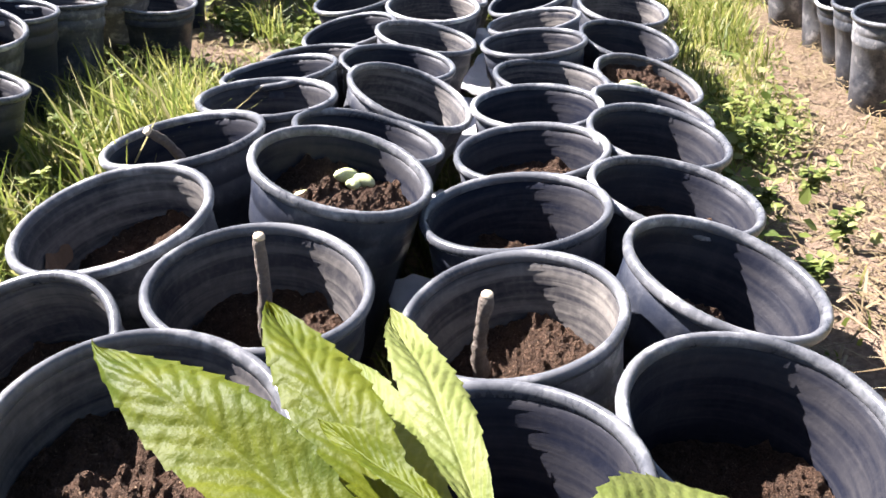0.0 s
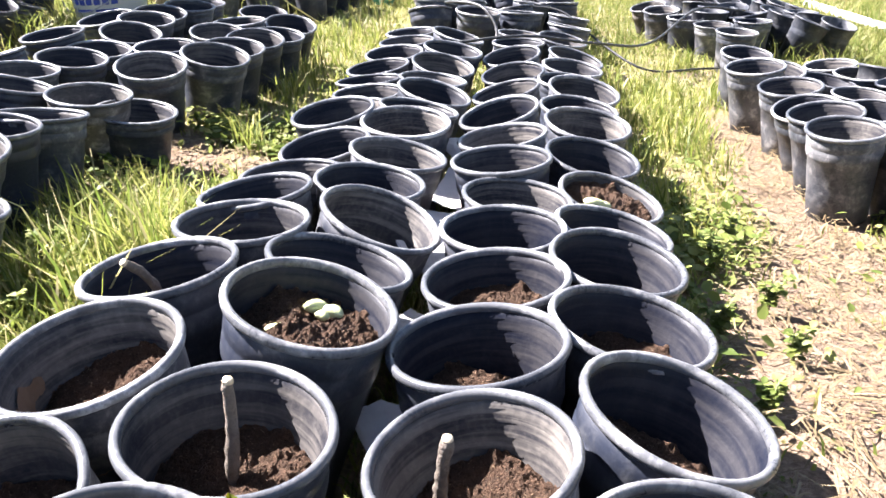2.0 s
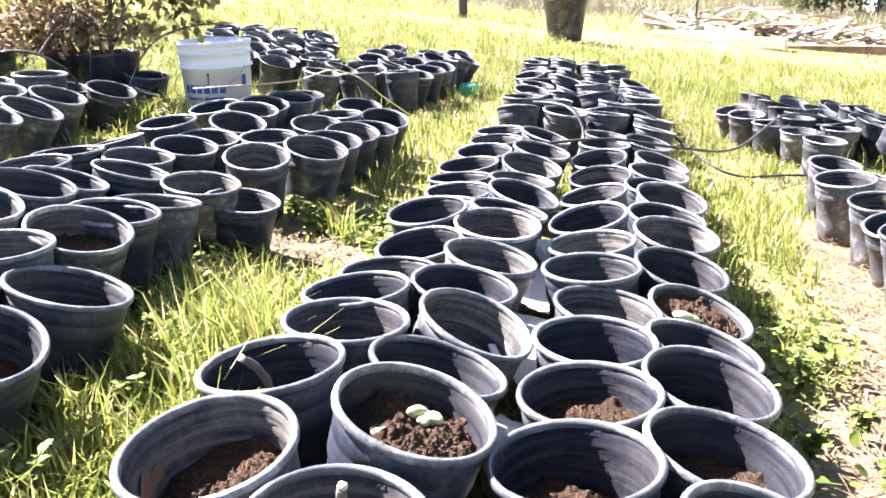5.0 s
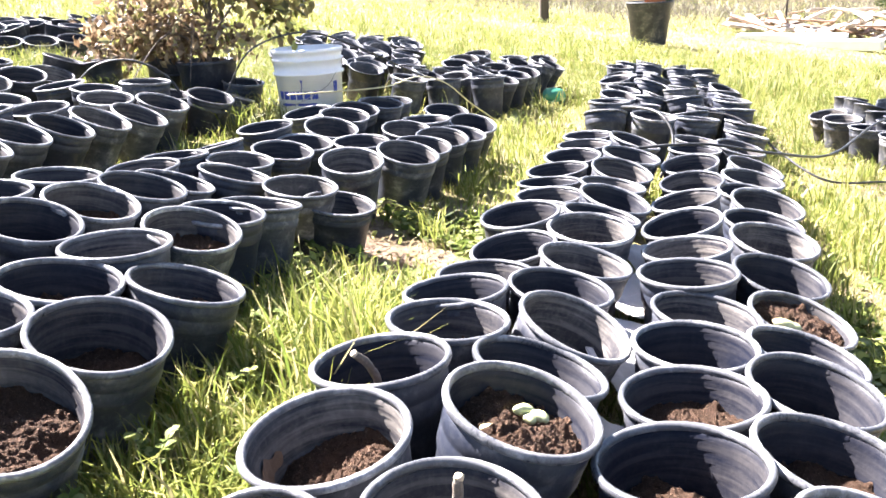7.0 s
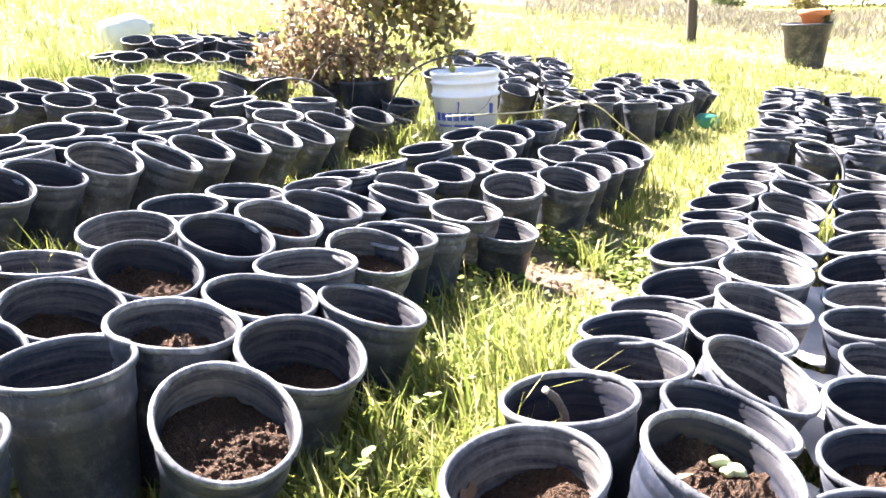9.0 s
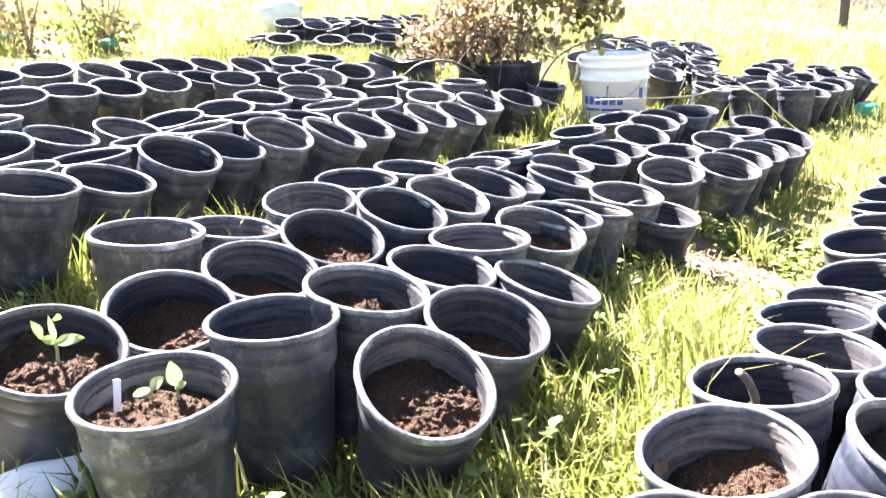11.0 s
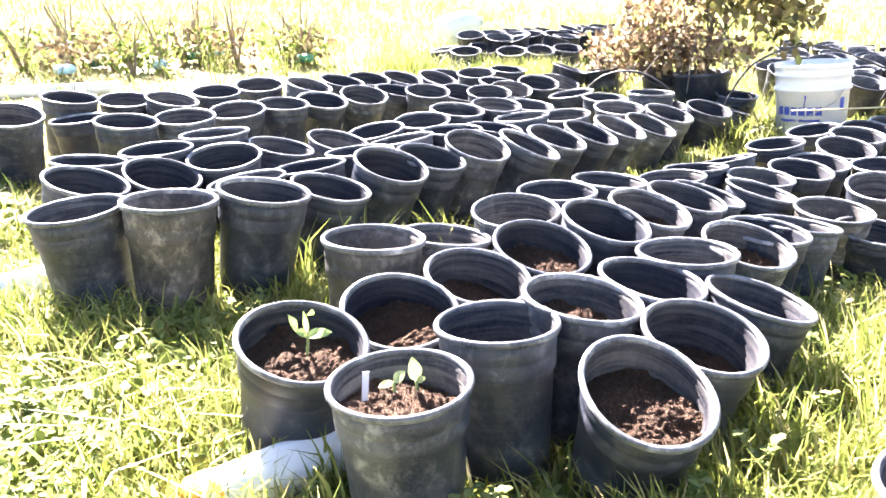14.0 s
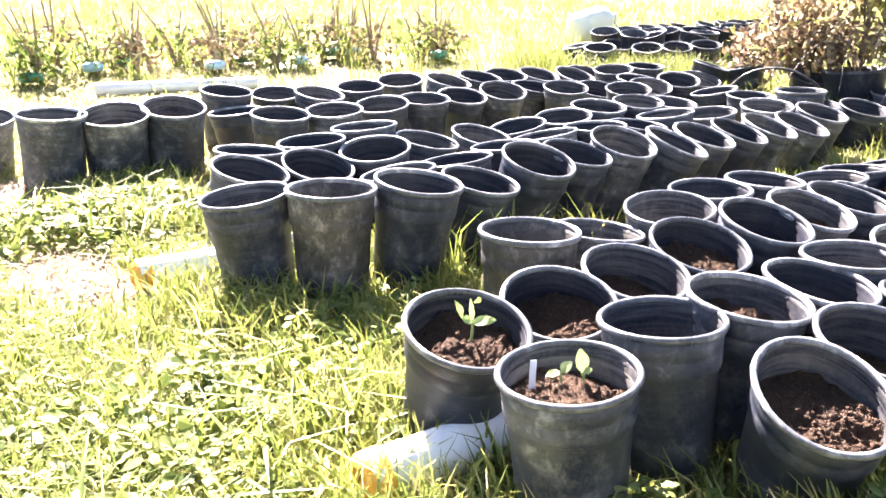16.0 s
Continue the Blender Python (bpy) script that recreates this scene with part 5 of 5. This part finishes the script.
def parked_truck():
    ob = thing("pickup_truck", plumb(-5.0, 47.0, 0.0, 4), "white pickup truck parked beyond the dry grass", "truck")
    def box(name, lx, ly, lz, x, y, zz, mat, bev=0.06, label=""):
        part(name, bm_mesh(name, board(lx, ly, lz, bev), mat), ob, label, pose(x, y, zz))
    box("body", 5.2, 1.8, 0.62, 0, 0, 0.78, CAR_PAINT, 0.1)
    box("cab", 1.9, 1.65, 0.62, -0.3, 0, 1.38, CAR_PAINT, 0.16)
    box("side_window", 1.5, 1.70, 0.38, -0.3, 0, 1.42, CAR_GLASS, 0.05)
    box("tailgate", 0.06, 1.7, 0.5, 2.63, 0, 0.85, CAR_PAINT, 0.02)
    box("bumper", 0.14, 1.8, 0.18, -2.66, 0, 0.55, WIRE, 0.03)
    for sx in (-1.6, 1.6):
        for sy in (-0.82, 0.82):
            wheel = part("wheel", mesh_of("wheel", *lathe([(0.0, -0.11), (0.3, -0.11), (0.36, -0.07), (0.36, 0.07), (0.3, 0.11), (0.0, 0.11)], 28), TYRE), ob, "", pose(sx, sy, 0.36, 90, 0, 0))
            part("rim", mesh_of("rim", *lathe([(0.0, -0.12), (0.19, -0.122), (0.2, -0.1), (0.2, 0.1), (0.19, 0.122), (0.0, 0.12)], 20), WIRE), wheel)


parked_truck()


# ---- twiggy plants behind the far left bed ----
def twig_plants():
    rng = random.Random(77)
    for i in range(22):
        u = i / 21
        x, y = -5.12 + 0.52 * u + rng.uniform(-0.25, 0.2), 0.6 + 3.0 * u + rng.uniform(-0.08, 0.08)
        ob = thing("bare_shrub", plumb(x, y) @ Matrix.Scale(1.1, 4), "bare twiggy young shrub tied with blue plastic", "shrub", "row of bare shrubs")
        for k in range(rng.randint(3, 5)):
            a, h = rng.uniform(0, 6.28), rng.uniform(0.16, 0.42)
            sp = rng.uniform(0.02, 0.16)
            pts = curve_through([(0, 0, -0.02), (math.cos(a) * sp * 0.4, math.sin(a) * sp * 0.4, h * 0.5), (math.cos(a) * sp, math.sin(a) * sp, h)], 4)
            part("twig", mesh_of("twig", *tube(pts, [0.009 - 0.006 * q / len(pts) for q in range(len(pts))], 6), TWIG), ob)
        part("foliage", leaf_cloud("foliage", [(0, 0, 0.12, 0.17, 0.17, 0.13)], 150, 0.042, (STRAW, CLOVER, STRAW, CLOVER, CLOVER)[i % 5], i), ob)
        if i % 2 == 0:
            part("tie", mesh_of("tie", *lathe([(0.012, 0.0), (0.026, 0.0), (0.03, 0.02), (0.018, 0.03), (0.012, 0.02)], 10, 0.2, 0.4, 0.1, True, i), BLUE_TIE if i % 4 else CRATE_GREEN), ob, "blue plastic tie", pose(rng.uniform(-0.08, 0.08), -0.05, 0.02) @ Matrix.Diagonal((1.7, 1.7, 1.5, 1)))


twig_plants()
solo("green_scrap", mesh_of("green_scrap", *lathe([(0.0, 0.0), (0.06, 0.0), (0.07, 0.05), (0.05, 0.09), (0.0, 0.1)], 12, 0.2, 0.4, 0.1), CRATE_GREEN), on_bed(-0.32, 5.4), "crumpled green plastic scrap beside the pots", "plastic scrap")


# ---- grass ----
grass_rng = np.random.RandomState(4)


def clear_of_pots(p, reach):
    keep = np.ones(len(p), bool)
    for i in range(0, len(p), 20000):
        d = ((p[i:i + 20000, None, :] - STAND_XY[None]) ** 2).sum(2).min(1)
        keep[i:i + 20000] = d > reach * reach
    return p[keep]


def patches(p, scale, seed):
    """Smooth blotches between 0 and 1 over the ground."""
    rng = np.random.RandomState(seed)
    s = np.zeros(len(p))
    for k in range(7):
        a = rng.uniform(0, 6.28)
        w = scale * rng.uniform(0.6, 1.8)
        s += np.sin(p[:, 0] * w * math.cos(a) + p[:, 1] * w * math.sin(a) + rng.uniform(0, 6.28))
    return 0.5 + s / 7.5


def blades(name, p, height, width, lean, material, label, flat=False):
    n = len(p)
    r = grass_rng
    a = r.uniform(0, 2 * np.pi, n)
    side = np.stack([np.cos(a), np.sin(a), np.zeros(n)], 1)
    b = r.uniform(0, 2 * np.pi, n)
    d = np.stack([np.cos(b), np.sin(b), np.zeros(n)], 1)
    h = (height if hasattr(height, "__len__") else np.full(n, height)) * r.uniform(0.5, 1.35, n)
    w = width * r.uniform(0.6, 1.4, n)
    ln = lean * r.uniform(0.2, 1.6, n)
    z = np.array([rise(x, y) for x, y in p]) if np.abs(p).max() > 8 else bank(p[:, 0], p[:, 1])
    base = np.concatenate([p, z[:, None]], 1)
    upv = np.array([UP.x, UP.y, UP.z])
    if flat:
        base[:, 2] += r.uniform(0.002, 0.02, n)
        mid = base + d * (h * 0.5)[:, None] + upv * r.uniform(0.0, 0.012, n)[:, None]
        tip = base + d * h[:, None] + upv * r.uniform(-0.003, 0.008, n)[:, None]
        side = np.stack([-d[:, 1], d[:, 0], np.zeros(n)], 1)
    else:
        base[:, 2] -= 0.006
        mid = base + upv * (h * 0.6)[:, None] + d * (h * ln * 0.35)[:, None]
        tip = base + upv * (h * (1 - 0.25 * ln))[:, None] + d * (h * ln)[:, None]
    wv = side * w[:, None] * 0.5
    v = np.stack([base - wv, base + wv, mid + wv * 0.8, mid - wv * 0.8, tip], 1).reshape(-1, 3)
    me = bpy.data.meshes.new(name)
    me.vertices.add(n * 5)
    me.vertices.foreach_set("co", v.ravel())
    k = np.arange(n)[:, None] * 5
    loops = np.concatenate([k + [0, 1, 2, 3], k + [3, 2, 4]], 1).ravel()
    me.loops.add(n * 7)
    me.loops.foreach_set("vertex_index", loops)
    me.polygons.add(n * 2)
    starts = (np.arange(n)[:, None] * 7 + [0, 4]).ravel()
    me.polygons.foreach_set("loop_start", starts)
    me.update(calc_edges=True)
    me.validate()
    me.materials.append(material)
    solo(name, me, SLOPE, label, "grass", kind="stuff")


def scatter(n, x0, x1, y0, y1):
    return np.stack([grass_rng.uniform(x0, x1, n), grass_rng.uniform(y0, y1, n)], 1)


# near paths
p = clear_of_pots(scatter(120000, -3.2, 1.6, -0.3, 4.2), 0.085)
t = trodden(p)
p = p[grass_rng.rand(len(p)) > np.clip(t * 1.5, 0, 0.97)]
q = patches(p, 3.0, 3)
p = p[grass_rng.rand(len(p)) < 0.35 + 0.6 * q]
tall = 0.028 + 0.042 * patches(p, 4.0, 5) ** 2
blades("path_grass", p, tall, 0.0042, 0.75, GRASS, "green grass growing between the pot beds")
# taller tufts along the edges of the beds
tufts = clear_of_pots(scatter(900, -2.6, 1.2, 0.1, 4.2), 0.10)
tufts = tufts[trodden(tufts) < 0.25][:400]
extra = np.array([(-0.42, 1.30), (-0.45, 1.36), (-0.40, 1.22), (-0.52, 1.28), (-0.38, 1.05), (-0.36, 0.95), (-1.42, 1.20), (-1.36, 1.1), (-1.52, 1.02), (-1.62, 0.9)])
lush = np.concatenate([scatter(260, -0.72, -0.30, 0.35, 1.75), scatter(200, -2.0, -1.25, 0.35, 0.95), scatter(60, -1.3, -0.85, 0.2, 0.55)])
tufts = np.concatenate([tufts, extra, extra + 0.02, extra - 0.02, lush])
p = np.repeat(tufts, 24, 0) + grass_rng.normal(size=(len(tufts) * 24, 2)) * 0.022
p = clear_of_pots(p, 0.08)
blades("grass_tufts", p, 0.10, 0.0046, 0.55, GRASS, "long green grass tufts beside the pots")
# a few long tufts beside the path
p = np.repeat(extra, 40, 0) + grass_rng.normal(size=(len(extra) * 40, 2)) * 0.03
blades("grass_tufts", clear_of_pots(p, 0.075), 0.19, 0.005, 0.4, GRASS, "tall seeding grass tufts beside the path")
p = clear_of_pots(scatter(60000, -2.9, -0.3, -0.45, 0.8), 0.085)
p = p[grass_rng.rand(len(p)) > np.clip(trodden(p) * 1.5, 0, 0.97)]
blades("lawn_grass", p, 0.035 + 0.05 * patches(p, 4.5, 33), 0.0042, 0.9, GRASS, "loose bright grass among low clover")
# broad blades and leafy clumps standing out of the lawn
p = clear_of_pots(scatter(2600, -2.7, -0.95, -0.3, 0.75), 0.10)
p = p[(trodden(p) < 0.3) & (patches(p, 6.0, 51) > 0.42)]
blades("lawn_grass", p, 0.11, 0.0085, 1.1, GRASS, "broad arching grass blades in the lawn")
# straw
p = clear_of_pots(scatter(60000, -3.3, 1.6, -0.2, 4.0), 0.08)
keep = np.clip(trodden(p) * 0.8 + 0.08, 0, 1)
p = p[grass_rng.rand(len(p)) < keep]
blades("dry_straw", p, 0.075, 0.0032, 1.0, STRAW, "dry straw strewn over trodden soil", True)


def broad_leaves():
    p = clear_of_pots(np.concatenate([scatter(36000, -2.9, -0.95, -0.45, 0.75), scatter(9000, -0.8, -0.3, 0.5, 2.4), scatter(15000, 0.42, 1.25, 0.6, 2.6)]), 0.085)
    p = p[grass_rng.rand(len(p)) > np.clip(trodden(p) * 1.6, 0, 0.97)]
    p = p[grass_rng.rand(len(p)) < np.clip((patches(p, 5.0, 9) - 0.3) * 2.2, 0.04, 1)]
    n = len(p)
    r = grass_rng
    c = np.concatenate([p, (bank(p[:, 0], p[:, 1]) + 0.004 + (0.02 + 0.06 * np.clip(patches(p, 7.0, 13), 0, 1)) * r.rand(n) ** 1.3)[:, None]], 1)
    a = r.normal(size=(n, 3)) * [1, 1, 0.35]
    a /= np.linalg.norm(a, axis=1)[:, None]
    b = np.cross(a, np.array([0, 0, 1.0]) + r.normal(size=(n, 3)) * 0.35)
    b /= np.linalg.norm(b, axis=1)[:, None]
    s = 0.0115 * r.uniform(0.45, 1.9, (n, 1))
    up = np.cross(b, a)
    v = np.stack([c - a * s * 0.8, c - a * s * 0.1 + b * s * 0.55 + up * s * 0.1, c + a * s * 0.6 + b * s * 0.4, c + a * s * 0.8, c + a * s * 0.6 - b * s * 0.4, c - a * s * 0.1 - b * s * 0.55 + up * s * 0.1], 1).reshape(-1, 3)
    k = np.arange(n)[:, None] * 6
    f = np.concatenate([k + [0, 1, 2, 3], k + [0, 3, 4, 5]], 0)
    solo("clover", mesh_of("clover", v.tolist(), f.tolist(), CLOVER, False), SLOPE, "low bright green clover and weed leaves", "clover", kind="stuff")


broad_leaves()


# the meadow beyond
def sector(n, r0, r1, a0, a1):
    r = np.sqrt(grass_rng.uniform(r0 * r0, r1 * r1, n))
    a = np.radians(grass_rng.uniform(a0, a1, n))
    return np.stack([-0.3 - r * np.sin(a), r * np.cos(a)], 1)


def meadow(p, height, width, lean, label, seed):
    """Splits a stretch of meadow into greener and yellowed patches."""
    yellow = patches(p, 0.55, seed) + 0.5 * patches(p, 2.6, seed + 1) + grass_rng.normal(size=len(p)) * 0.12 > 0.86
    for pick, mat, word in ((~yellow, FIELD, "bright green"), (yellow, PALE_FIELD, "yellowed")):
        h = height[pick] * (1.0 if mat is FIELD else 0.8)
        blades("meadow_grass", p[pick], h, width, lean, mat, word + " " + label)


p = clear_of_pots(sector(230000, 2.6, 8.5, -33, 96), 0.085)
p = p[(p[:, 1] > 4.2) | (p[:, 0] < -3.2) | (p[:, 0] > 1.6)]
meadow(p, 0.03 + 0.06 * patches(p, 1.2, 8) ** 1.5, 0.0055, 1.2, "meadow grass round the pot beds", 8)
p = sector(140000, 8.5, 26, -33, 80)
meadow(p, 0.05 + 0.08 * patches(p, 0.9, 15), 0.010, 1.2, "sunlit meadow grass on the slope", 18)
p = sector(45000, 26, 90, -33, 80)
meadow(p, 0.14 + 0.12 * patches(p, 0.3, 16), 0.04, 0.9, "distant meadow grass on the slope", 28)
# seeding tufts of longer grass in the meadow and along the beds
c = clear_of_pots(np.concatenate([sector(1500, 4.0, 12, -33, 80), scatter(160, -4.0, -2.6, 3.6, 4.4), scatter(80, -2.3, -1.4, 3.2, 3.6)]), 0.11)
p = np.repeat(c, 20, 0) + grass_rng.normal(size=(len(c) * 20, 2)) * 0.045
blades("grass_tufts", clear_of_pots(p, 0.085), 0.15, 0.0055, 0.6, FIELD, "longer seeding grass tufts in the meadow")
p = sector(70000, 17, 46, -33, 14)
r = np.hypot(p[:, 0], p[:, 1])
p = p[grass_rng.rand(len(p)) < np.clip((r - 17) / 6, 0.06, 1) * (0.35 + 0.65 * patches(p, 0.5, 6))]
blades("dry_tall_grass", p, 0.34 * (0.5 + 0.8 * patches(p, 0.8, 41)), 0.015, 1.0, BRUSH, "tall dry grey grass beyond the meadow")
